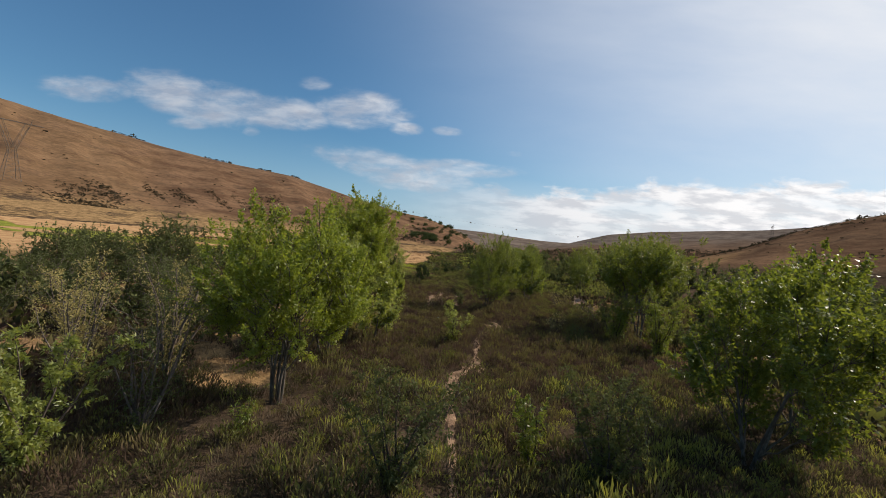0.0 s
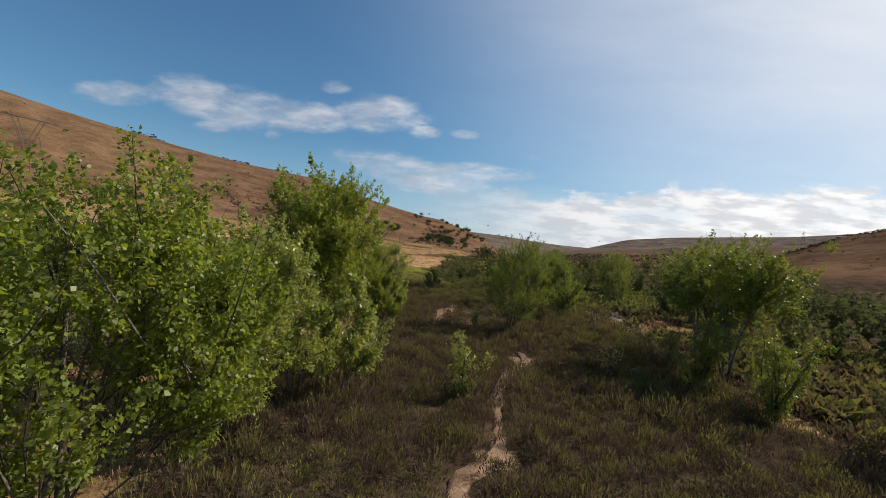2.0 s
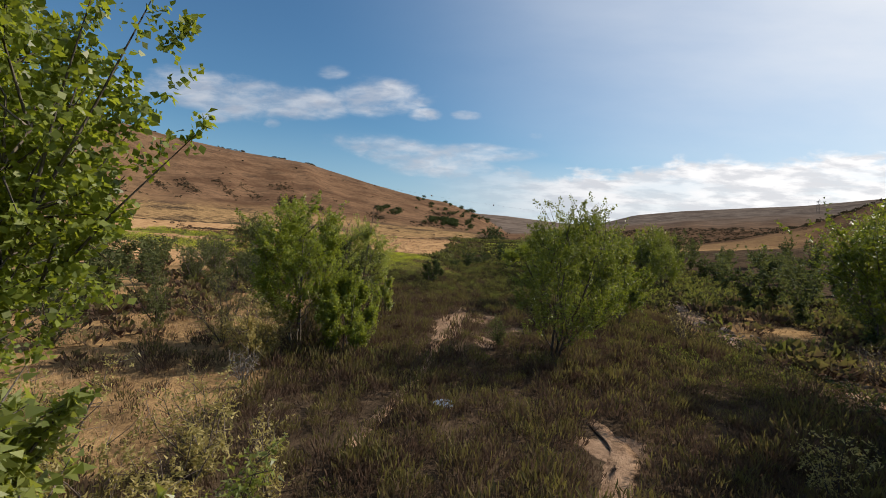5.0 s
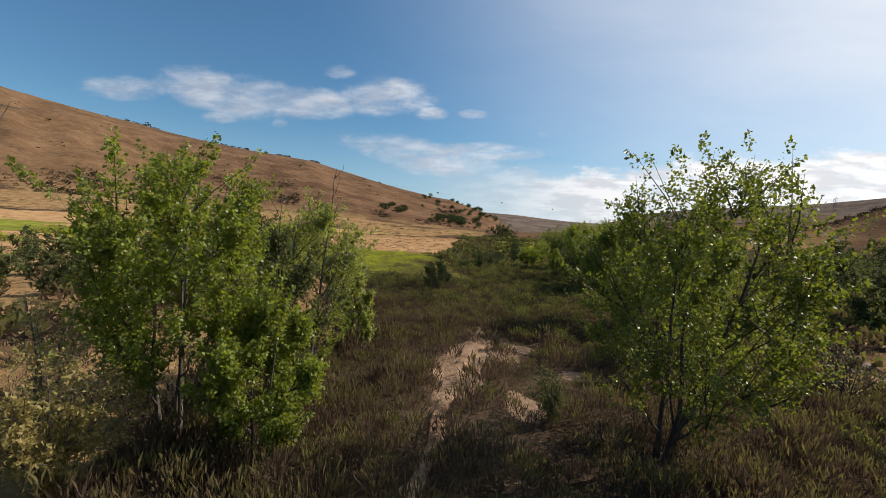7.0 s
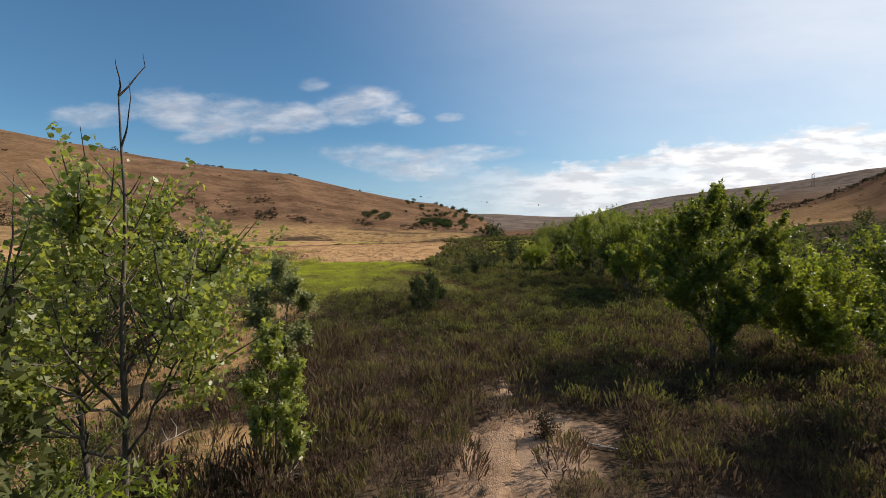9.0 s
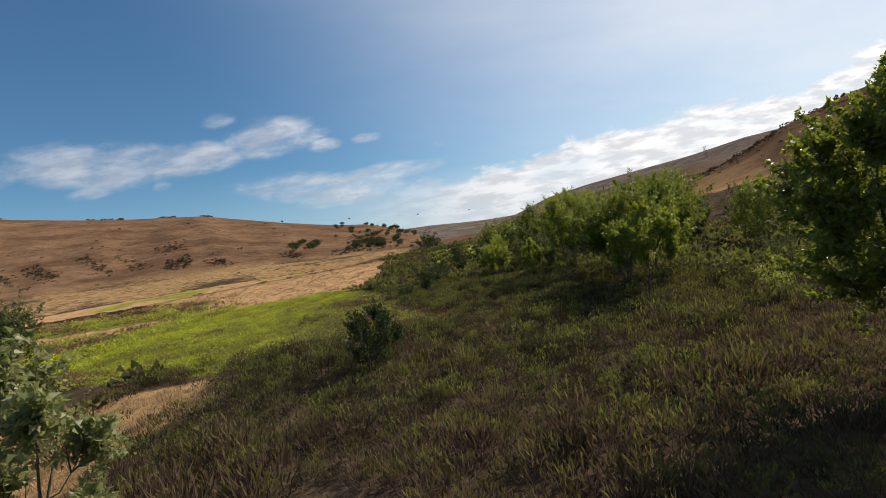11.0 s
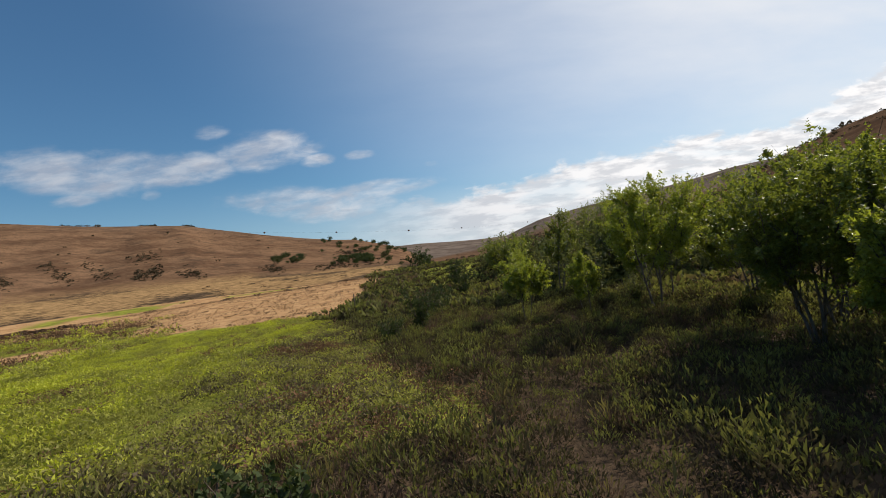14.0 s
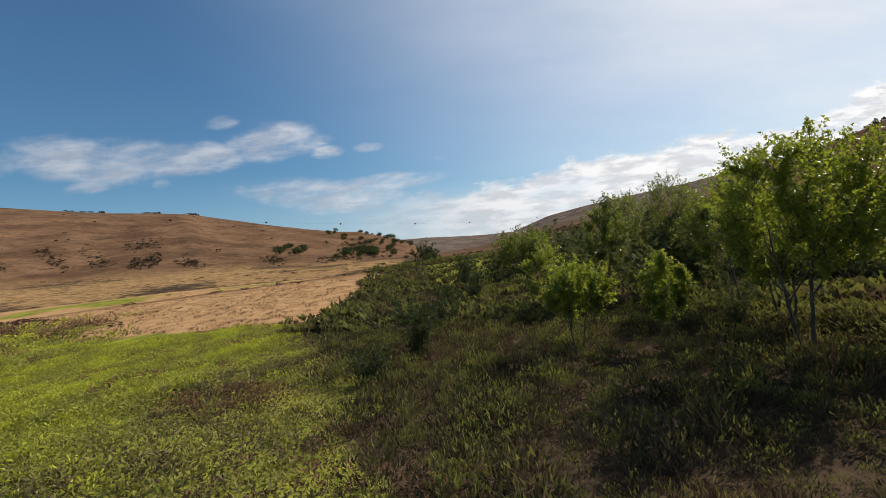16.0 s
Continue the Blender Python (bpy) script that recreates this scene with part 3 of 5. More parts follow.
def tree(name, x, y, height, width, label, category="tree", group="", seed=1, stems=1, lean=(0, 0), low=0.22, leaf=COTTON,
         bark=BARK, count=7000, size=0.13, bare_top=0.0, thick=1.0, full=0.5, clump=0.34, dense=1.75, lobes=0, airy=1.0, plume=0.35):
    """A tree at x, y: trunks, limbs and a lobed crown of leaf clumps. low: where the crown begins; full: where it is widest."""
    rng = np.random.RandomState(seed)
    root = tagged(new(name), label, category, group)
    root.location = (x, y, float(land(x, y)) - 0.06)
    half, bottom = width / 2, height * low
    number = lobes or int(np.clip(7 + height * width / 3.6, 8, 21))
    trunks = []
    for s in range(stems):
        turn = s * 6.28 / stems + rng.uniform(-0.6, 0.6)
        out = rng.uniform(0.25, 0.55) * half / height if stems > 1 else 0.02
        way = np.array([math.cos(turn) * out + lean[0], math.sin(turn) * out + lean[1], 1.0])
        foot = np.array([math.cos(turn), math.sin(turn), 0]) * 0.16 * (stems > 1)
        tall = height * ((0.82 if bare_top == 0 else 0.97) if s == 0 else rng.uniform(0.58, 0.78))
        line = bent(rng, foot, way / np.linalg.norm(way), tall, 12, 0.05, 0.02)
        radii = 0.0115 * height * thick * (0.75 if stems > 1 else 1.0) * (1 - 0.86 * np.linspace(0, 1, 13))
        radii[0] *= 1.45
        trunks.append((line, radii))
    stem = [part("trunk", mesh_of("trunk", *tube(p, r, 8), smooth=True), bark, root) for p, r in trunks]
    clusters, aims, twigs = [], [], []
    top = height * (1 - 0.5 * bare_top)
    for k in range(number):
        g = (k + 0.5) / number if k < number - 1 else 0.97
        r = half * (rng.uniform(0.26, 0.46) if not lobes else rng.uniform(0.4, 0.58))
        rz = r * rng.uniform(1.1, 1.6)
        z = bottom + rz * 0.95 + (top - bottom - rz * 1.95) * g
        q = (g - full) / (1.05 - full if g > full else full + (0.5 if low < 0.2 else 0.25))
        env = half * math.sqrt(max(0.05, 1 - abs(q) ** 2.2))
        side = k * 2.4 + rng.normal(0, 0.4) + seed
        which = int(np.argmin([np.hypot(p[6, 0] - math.cos(side) * half, p[6, 1] - math.sin(side) * half) for p, _ in trunks])) if k < number - 1 else 0
        line, radii = trunks[which]
        axis = line[min(12, int(12 * min(1.0, z / line[-1, 2])))]
        mid = trunks[0][0][min(12, int(12 * min(1.0, z / trunks[0][0][-1, 2])))] * 0.5
        reach = max(0.0, env - r) * (1.0 if k < number - 1 else 0.3)
        heart = np.array([mid[0] + math.cos(side) * reach, mid[1] + math.sin(side) * reach, z])
        # the limb leaves the trunk below its lobe
        at = max(1, min(11, int(12 * max(low * 0.6, (z - 0.35 * reach - rz * 0.9) / line[-1, 2]))))
        way = heart - line[at]
        limb = np.array([line[at] + way * t + np.array([0, 0, 1]) * 0.12 * np.linalg.norm(way) * (t - t * t) * -1 for t in np.linspace(0, 1, 7)])
        limb[1:6] += rng.normal(0, 0.05, (5, 3))
        part("limb", mesh_of("limb", *tube(limb, max(0.012, radii[at] * 0.6) * (1 - 0.8 * np.linspace(0, 1, 7)), 5), smooth=True), bark, stem[which])
        n = int((18 + 34 * r) * airy)
        plumes = []
        for _ in range(4 + int(2.5 * r)):
            side_way = rng.normal(0, 0.55, 3) + np.array([math.cos(side), math.sin(side), 0]) * 0.45 * reach / half
            side_way[2] = rng.uniform(0.7, 1.3)
            plumes.append(side_way / np.linalg.norm(side_way) * rz * rng.uniform(1.2, 1.75))
        foot = heart - [0, 0, 0.5 * rz]
        for rise in plumes[:int(6 * plume)] if size < 0.2 else []:
            twigs.append(tube([foot, foot + rise * 0.5 + rng.normal(0, 0.06, 3), foot + rise], [0.022, 0.014, 0.004], 3))
        for m in range(n):
            if m < n * plume:
                # leafy shoots up a rising branch, closing to a point
                rise, u = plumes[m % len(plumes)], rng.rand() ** 0.75
                v = rng.normal(0, 0.30 * r * (1.12 - u), 3)
                way = rise / rz * 0.8 + v * 1.4
                clusters.append(foot + rise * (0.15 + 0.95 * u) + v), aims.append(way / np.linalg.norm(way))
                continue
            v = rng.normal(0, 1, 3)
            v *= rng.uniform(0.3, 1.0) ** 0.4 / np.linalg.norm(v)
            way = v * 0.9 + rng.normal(0, 0.25, 3) + [0, 0, 0.55]
            way /= np.linalg.norm(way)
            tip = heart + v * np.array([r, r, rz]) * 0.95
            tip[2] += 0.22 * r * rng.rand()
            # now and then a long shoot stands out of the lobe
            if rng.rand() < 0.07 and v[2] > 0.2:
                tip = tip + way * rng.uniform(0.2, 0.5) * min(1.0, r)
            clusters.append(tip), aims.append(way)
            if m % max(2, n // (14 if size < 0.25 else 6)) == 0:
                start = limb[rng.randint(3, 7)]
                bend = (start + tip) / 2 + rng.normal(0, 0.08, 3) - [0, 0, 0.08]
                twigs.append(tube([start, bend, tip], [0.016, 0.011, 0.004], 3))
    for line, radii in trunks:
        if bare_top == 0:
            clusters += [line[-1], line[-2]]
            aims += [np.array([0, 0, 1.0])] * 2
        else:
            for _ in range(16):
                i = rng.randint(6, 13)
                w = np.array([rng.normal(0, 0.7), rng.normal(0, 0.7), 0.8])
                twigs.append(tube(bent(rng, line[i], w / np.linalg.norm(w), rng.uniform(0.35, 0.95), 4, 0.25, 0.08), [0.016, 0.012, 0.009, 0.006, 0.003], 3))
    tagged(part("brushwood", mesh_of("brushwood", *joined([t for t in twigs if len(t[0]) == 9] or twigs)), bark, root), kind="stuff")
    bare = [t for t in twigs if len(t[0]) != 9]
    if bare:
        tagged(part("dead_branchwork", mesh_of("dead_branchwork", *joined(bare)), DARK_BARK, root, "bare dead grey twigs at the tip"), kind="stuff")
    part("crown", mesh_of("crown", *sprays(rng, clusters, aims, int(count * dense * 0.97), min(size * 0.98, 0.115) if size < 0.2 else size * 0.9, clump, plain=size > 0.09)), leaf, root)
    return root


ROW, STAND = "trees along the creek", "trees beside the trail"
tree("cottonwood_tree", -5.75, 16.7, 7.9, 6.9, "bushy bright green cottonwood with leaning grey stems in scrub", group=STAND, seed=11, stems=5, low=0.2, leaf=COTTON_SUNLIT, count=38000, size=0.085, full=0.55)
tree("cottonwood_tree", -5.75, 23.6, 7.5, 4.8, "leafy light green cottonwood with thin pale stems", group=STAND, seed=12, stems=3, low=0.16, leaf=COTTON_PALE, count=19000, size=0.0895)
tree("cottonwood_tree", -5.6, 27.4, 9.9, 5.2, "tall cottonwood with a dense dark top over the others", group=STAND, seed=13, stems=2, lean=(0.0, -0.01), low=0.34, leaf=COTTON_SUNLIT, count=33000, size=0.0895, full=0.75)
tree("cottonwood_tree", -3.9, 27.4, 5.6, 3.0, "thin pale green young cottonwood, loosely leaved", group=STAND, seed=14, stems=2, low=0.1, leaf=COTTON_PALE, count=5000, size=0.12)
tree("cottonwood_tree", -7.4, 45.0, 8.0, 5.0, "full green cottonwood with dark stems beside the path", group=STAND, seed=15, stems=3, low=0.14, leaf=COTTON_SUNLIT, lean=(-0.02, 0.08), count=24000, size=0.0895, full=0.78)
tree("cottonwood_tree", -5.8, 47.4, 6.4, 3.0, "half-bare cottonwood with dry dark upper branches", group=STAND, seed=16, stems=2, low=0.12, leaf=WILLOW, count=4200, size=0.11, bare_top=0.2, bark=DARK_BARK, dense=1.2)
tree("cottonwood_tree", -4.8, 44.4, 4.5, 3.0, "low bright yellow-green cottonwood shoots beside a taller tree", group=STAND, seed=53, stems=3, low=0.06, leaf=COTTON_SUNLIT, count=13000, size=0.088, full=0.5)
tree("cottonwood_tree", 5.15, 46.0, 8.5, 5.8, "slender cottonwood with shiny green leaves and dark stems", group=STAND, seed=17, stems=3, low=0.06, leaf=COTTON, count=16500, size=0.0895, bark=DARK_BARK, full=0.55, plume=0.6, lean=(0.06, 0.0))
tree("cottonwood_tree", -5.8, 50.0, 7.45, 4.0, "sparse tall cottonwood with a bare dead tip", group=STAND, seed=385, stems=2, lean=(0.02, -0.06), low=0.34, leaf=COTTON_PALE, count=9000, size=0.0895, bare_top=0.16, thick=1.0, dense=1.5, plume=0.5)
tree("willow_tree", -4.9, 53.2, 3.7, 1.7, "slim young cottonwood standing alone in brown scrub", group=STAND, seed=19, stems=2, low=0.1, leaf=COTTON_PALE, count=4200, size=0.10, clump=0.24, dense=1.3)
tree("willow_tree", -7.8, 60.5, 4.8, 2.6, "grey-green willow with silvery leaves", group=STAND, seed=20, stems=3, low=0.1, leaf=SILVER, count=7000, size=0.11)
tree("willow_tree", -13.2, 63.8, 5.6, 4.2, "rounded grey-green willow on dry ground", group=STAND, seed=21, stems=3, low=0.1, leaf=SILVER, count=9500, size=0.11)
tree("oak_tree", -17.5, 69.5, 6.2, 4.6, "dark dense evergreen oak behind the willows", group=STAND, seed=22, stems=2, low=0.15, leaf=OAK_LEAF, bark=DARK_BARK, count=8000, size=0.11)
tree("cottonwood_tree", 8.7, 60.2, 7.2, 4.6, "bushy bright green cottonwood at the creek edge", group=ROW, seed=23, stems=3, low=0.12, count=26000, size=0.1, leaf=COTTON)
tree("cottonwood_tree", 12.0, 60.3, 4.7, 4.7, "lower bright green cottonwood beside a taller one", group=ROW, seed=24, stems=3, low=0.1, count=17000, size=0.1, leaf=COTTON_SUNLIT)
tree("cottonwood_tree", 16.6, 36.0, 9.2, 7.8, "broad spreading cottonwood with forked grey trunks", group=ROW, seed=25, stems=4, low=0.36, count=19000, size=0.12, full=0.65)
tree("cottonwood_tree", 18.6, 42.6, 9.4, 7.2, "tall spreading cottonwood by the dry creek bed", group=ROW, seed=26, stems=3, low=0.32, count=15000, size=0.12, full=0.65)
tree("cottonwood_tree", 10.6, 14.4, 7.4, 6.0, "heavy cottonwood with drooping green sprays", group=ROW, seed=27, stems=3, low=0.06, count=15000, size=0.11, lean=(0.16, 0.03), plume=0.55)
tree("cottonwood_tree", 14.6, 17.4, 8.0, 5.0, "dense green cottonwood over a shaded thicket", group=ROW, seed=28, stems=3, low=0.12, count=12000, size=0.12, plume=0.5)
tree("cottonwood_tree", 21.2, 27.0, 7.5, 5.2, "green cottonwood with pale stems on gravel", group=ROW, seed=29, stems=3, low=0.15, count=8000, size=0.14)
tree("cottonwood_tree", 13.0, 79.4, 7.0, 6.2, "tall green cottonwood with several slim trunks", group=ROW, seed=30, stems=4, low=0.2, count=25000, size=0.105, full=0.6)
tree("cottonwood_tree", 15.6, 81.0, 7.6, 6.2, "dark green cottonwood close behind another", group=ROW, seed=31, stems=3, low=0.18, count=24000, size=0.105)
tree("cottonwood_tree", 11.4, 74.7, 5.4, 4.0, "sunlit young cottonwood with a bright yellow-green crown", group=ROW, seed=32, stems=2, low=0.28, leaf=COTTON_SUNLIT, count=15000, size=0.095)
tree("cottonwood_tree", 13.3, 88.4, 7.9, 5.4, "open cottonwood with a forked trunk and airy crown", group=ROW, seed=33, stems=2, low=0.3, count=18000, size=0.095, lean=(0.03, 0), full=0.7, leaf=COTTON_SUNLIT, plume=0.5)
tree("cottonwood_tree", 7.6, 93.0, 4.3, 2.9, "small round-crowned cottonwood on several thin stems", group=ROW, seed=34, stems=3, low=0.34, count=6500, size=0.1, leaf=COTTON_SUNLIT)
tree("cottonwood_tree", 11.1, 92.0, 4.2, 2.1, "small slim cottonwood sapling in the scrub", group=ROW, seed=35, stems=2, low=0.3, count=5000, size=0.1, leaf=COTTON_SUNLIT)
tree("cottonwood_tree", 17.4, 86.4, 6.4, 4.6, "dense rounded bright green cottonwood", group=ROW, seed=36, stems=3, low=0.2, count=9000, size=0.14)
tree("cottonwood_tree", 14.9, 104.5, 8.2, 3.6, "upright cottonwood standing in willow thicket", group=ROW, seed=37, stems=2, low=0.3, count=5000, size=0.16)
tree("cottonwood_tree", 20.8, 106.0, 9.4, 5.4, "tall dark cottonwood over the willow thicket", group=ROW, seed=38, stems=2, low=0.25, count=5500, size=0.17)
tree("cottonwood_tree", 10.6, 106.0, 5.4, 3.4, "rounded green cottonwood at the edge of the scrub", group=ROW, seed=39, stems=2, low=0.2, count=3500, size=0.16, leaf=COTTON_SUNLIT)
tree("cottonwood_tree", 18.4, 97.0, 7.6, 4.6, "leafy cottonwood behind an open one", group=ROW, seed=40, stems=2, low=0.3, count=5500, size=0.15)
tree("cottonwood_tree", 34.0, 105.0, 9.8, 8.5, "broad dark green cottonwood far up the creek", group=ROW, seed=41, stems=3, low=0.12, count=5000, size=0.22)
tree("cottonwood_tree", 11.0, 54.6, 6.6, 4.2, "bright green cottonwood by the creek bank", group=ROW, seed=42, stems=3, low=0.12, count=6500, size=0.13)
tree("oak_tree", -2.8, 71.2, 3.0, 3.1, "small dark round evergreen oak at the meadow edge", "tree", seed=43, stems=4, low=0.06, leaf=OAK_LEAF, bark=DARK_BARK, count=6500, size=0.085, clump=0.2, dense=1.1)
tree("cottonwood_tree", 18.8, 134.0, 7.0, 8.0, "broad rounded green cottonwood at the head of the creek", group=ROW, seed=44, stems=3, low=0.1, count=3500, size=0.24, clump=0.6)
tree("cottonwood_tree", 24.0, 115.0, 9.4, 5.0, "tall cottonwood standing over far willows", group=ROW, seed=45, stems=2, low=0.22, count=4000, size=0.19)
tree("cottonwood_tree", 28.0, 55.0, 9.6, 6.5, "tall dark cottonwood across the creek bed", group=ROW, seed=46, stems=3, low=0.2, count=5500, size=0.18)
tree("cottonwood_tree", 27.0, 84.0, 6.4, 5.2, "shaded green cottonwood at the back of the row", group=ROW, seed=47, stems=3, low=0.1, count=7000, size=0.15)
tree("cottonwood_tree", 16.8, 92.5, 6.8, 4.4, "leafy cottonwood filling a gap in the row", group=ROW, seed=48, stems=2, low=0.3, count=6000, size=0.15)


# ---- scrub, grass and other growth without number ----
def tuft(rng, blades, height, spread, width, lean=0.45):
    """One clump of upright sprays round the origin: verts and tip shares, three verts a spray."""
    a = rng.uniform(0, 2 * np.pi, blades)
    r = spread * np.sqrt(rng.rand(blades)) * 0.6
    base = np.c_[np.cos(a) * r, np.sin(a) * r, np.full(blades, -0.04)]
    a2 = a + rng.normal(0, 0.6, blades)
    h = height * rng.uniform(0.5, 1.05, blades)
    out = lean * h * rng.uniform(0.2, 1.0, blades)
    top = base + np.c_[np.cos(a2) * out, np.sin(a2) * out, h]
    t = rng.uniform(0, np.pi, blades)
    e = np.c_[np.cos(t), np.sin(t), np.zeros(blades)] * (width * rng.uniform(0.6, 1.3, blades))[:, None] / 2
    v = np.stack([base, top, base + (top - base) * rng.uniform(0.45, 0.7, (blades, 1)) + e * 1.6], 1)
    tips = np.tile([0.0, 1.0, 0.55], blades)
    return v.reshape(-1, 3), tips


def clump(rng, sprays, height, width, length, breadth, upright=0.8, stray=0.45):
    """One rounded shrub of short leafy sprays under a dome."""
    a, q = rng.uniform(0, 2 * np.pi, sprays), np.sqrt(rng.rand(sprays))
    dome = height * np.sqrt(np.maximum(0.05, 1 - (q * 0.92) ** 2))
    z = dome * (0.25 + 0.75 * rng.rand(sprays) ** 0.6) * rng.uniform(0.75, 1.1, sprays)
    p = np.c_[np.cos(a) * q * width / 2, np.sin(a) * q * width / 2, z]
    d = np.c_[np.cos(a) * q, np.sin(a) * q, np.full(sprays, upright)] + rng.normal(0, stray * max(1.0, upright * 0.6), (sprays, 3))
    d /= np.linalg.norm(d, axis=1)[:, None]
    e = np.cross(d, rng.normal(0, 1, (sprays, 3)))
    e /= np.linalg.norm(e, axis=1)[:, None]
    s = length * rng.uniform(0.6, 1.3, sprays)[:, None]
    w = breadth * rng.uniform(0.6, 1.3, sprays)[:, None] / 2
    v = np.stack([p - d * s * 0.5, p + d * s * 0.5, p + d * s * rng.uniform(-0.1, 0.25, (sprays, 1)) + e * w * 2.2], 1)
    v[:, :, 2] = np.maximum(v[:, :, 2], -0.03)
    tips = np.clip(v[:, :, 2] / height, 0, 1)
    return v.reshape(-1, 3), tips.ravel()


def scatter(name, mat, places, scales, protos, label, category, seed):
    """One mesh of many clumps: each a turned and scaled copy of one of the shapes given."""
    rng = np.random.RandomState(seed)
    allv, allt, allk = [], [], []
    pick = rng.randint(0, len(protos), len(places))
    for k, (v, t) in enumerate(protos):
        at, s = places[pick == k], scales[pick == k]
        if not len(at):
            continue
        w = rng.uniform(0, 2 * np.pi, len(at))
        c, sn = np.cos(w)[:, None], np.sin(w)[:, None]
        x = (v[None, :, 0] * c - v[None, :, 1] * sn) * s[:, :1] + at[:, :1]
        y = (v[None, :, 0] * sn + v[None, :, 1] * c) * s[:, :1] + at[:, 1:2]
        z = v[None, :, 2] * s[:, 1:2] + at[:, 2:3]
        allv.append(np.stack([x, y, z], -1).reshape(-1, 3)), allt.append(np.tile(t, len(at))), allk.append(np.repeat(rng.rand(len(at)), len(t)))
    v = np.concatenate(allv)
    me = mesh_of(name, v, np.arange(len(v)).reshape(-1, 3), np.concatenate(allt), tones=np.concatenate(allk))
    return tagged(part(name, me, mat), label, category, kind="stuff")


def spots(rng, x0, x1, y0, y1, step):
    """A jittered grid of places."""
    x, y = np.meshgrid(np.arange(x0, x1, step), np.arange(y0, y1, step), indexing="ij")
    x = x.ravel() + rng.uniform(-0.5, 0.5, x.size) * step
    y = y.ravel() + rng.uniform(-0.5, 0.5, y.size) * step
    return x, y


def build_scrub():
    rng = np.random.RandomState(5)
    near = [spots(rng, -15, 16, 6, 72, 0.60), spots(rng, -8, 20, 72, 104, 0.62), spots(rng, 16, 40, 10, 104, 0.95),
            spots(rng, -15, -7, 72, 80, 0.6), spots(rng, -40, -15, 8, 74, 1.1), spots(rng, -8, 46, 104, 150, 1.2), spots(rng, -4, 70, 150, 230, 2.2)]
    x, y = np.concatenate([p[0] for p in near]), np.concatenate([p[1] for p in near])
    m, f, h, s, b = zones(x, y)
    wob, wide = waves(x, y, 2.2, 51, 3), waves(x, y, 7.0, 52, 3)
    keep = (trail_distance(x, y) > 0.85 + 1.0 * wob) & (m < 0.1 + 0.95 * rng.rand(len(x))) & (f < 0.2 + 0.6 * rng.rand(len(x))) & (s < 0.25) & (wob > -0.62)
    keep &= (b < 0.35) | (rng.rand(len(x)) < np.where(x < -14, 0.22, 0.12))
    keep &= opening(x, y) < 0.35 + 0.3 * rng.rand(len(x))
    keep |= (opening(x, y) > 0.3) & (np.abs(x - 0.5) < 4) & (rng.rand(len(x)) < 0.16)
    # thin round the sandy opening
    keep &= (np.hypot((x - 1.5) / 4.0, (y - 52) / 7.0) > 1) | (rng.rand(len(x)) < 0.7)
    x, y, wob, wide = x[keep], y[keep], wob[keep], wide[keep]
    z = land(x, y)
    tone = wide + rng.normal(0, 0.28, len(x)) + 0.95 * ramp(58, 75, y) + 0.25 * ramp(4, 9, x) + 0.55 * ramp(26, 14, y) - 0.15
    big = np.where(y > 150, 1.5, 1) * np.where(y > 104, 1.7, np.where((x > 16) | (x < -15), 1.7, 1.0))
    size = rng.uniform(0.6, 1.4, len(x)) * (1.05 + 0.3 * wob + 0.55 * waves(x, y, 1.5, 57, 2))
    places, scales = np.c_[x, y, z], np.c_[size * big, size * (0.75 + 0.25 * big)]
    # lighter olive clumps at the near end: full sun put into their colour
    pale = (rng.rand(len(x)) < 0.42 * ramp(24, 15, y) * ramp(-9, -6, x)) & (wob > -0.3)
    tone = np.where(pale, -9.0, tone)
    kinds = [("sunlit_olive_scrub", OLIVE, pale, 0.6, "olive-green broom scrub, coloured paler as if in full sun"),
             ("brown_scrub", SCRUB, (tone < 0.35) & ~pale, 0.62, "waist-low olive-brown upright broom scrub covering the ground"),
             ("green_scrub", GREEN_SCRUB, tone >= 0.35, 0.60, "low fresh green scrub in dense clumps")]
    away = (y > 104) | (x > 18) | (x < -15)
    for k, (name, mat, where, tall, label) in enumerate(kinds):
        protos = [clump(rng, 126, tall * rng.uniform(0.7, 1.25), 0.85, 0.125, 0.031, 1.5, 0.42) for _ in range(10)] if k == 2 else [clump(rng, 118, tall * rng.uniform(0.7, 1.25), 0.85, 0.21, 0.027, 2.0, 0.36) for _ in range(10)]
        coarse = [clump(rng, 30, tall, 0.9, 0.36, 0.12, 1.8) for _ in range(5)]
        scatter(name, mat, places[where & ~away], scales[where & ~away], protos, label, "shrubs", 60 + k)
        if (where & away).any():
            scatter("far_" + name, mat, places[where & away], scales[where & away], coarse, label.replace("covering", "thinly covering") if k == 1 else "low green scrub spread over the valley floor", "shrubs", 160 + k)
    dead = (rng.rand(len(x)) < 0.09) | ((wide < -0.35) & (rng.rand(len(x)) < 0.4))
    protos = [tuft(rng, 26, 0.5, 0.34, 0.026, 0.7) for _ in range(6)]
    scatter("dry_scrub", DRY_SCRUB, places[dead] + [0.15, 0.1, 0], scales[dead], protos, "dead brown stalks standing between the green scrub", "shrubs", 63)


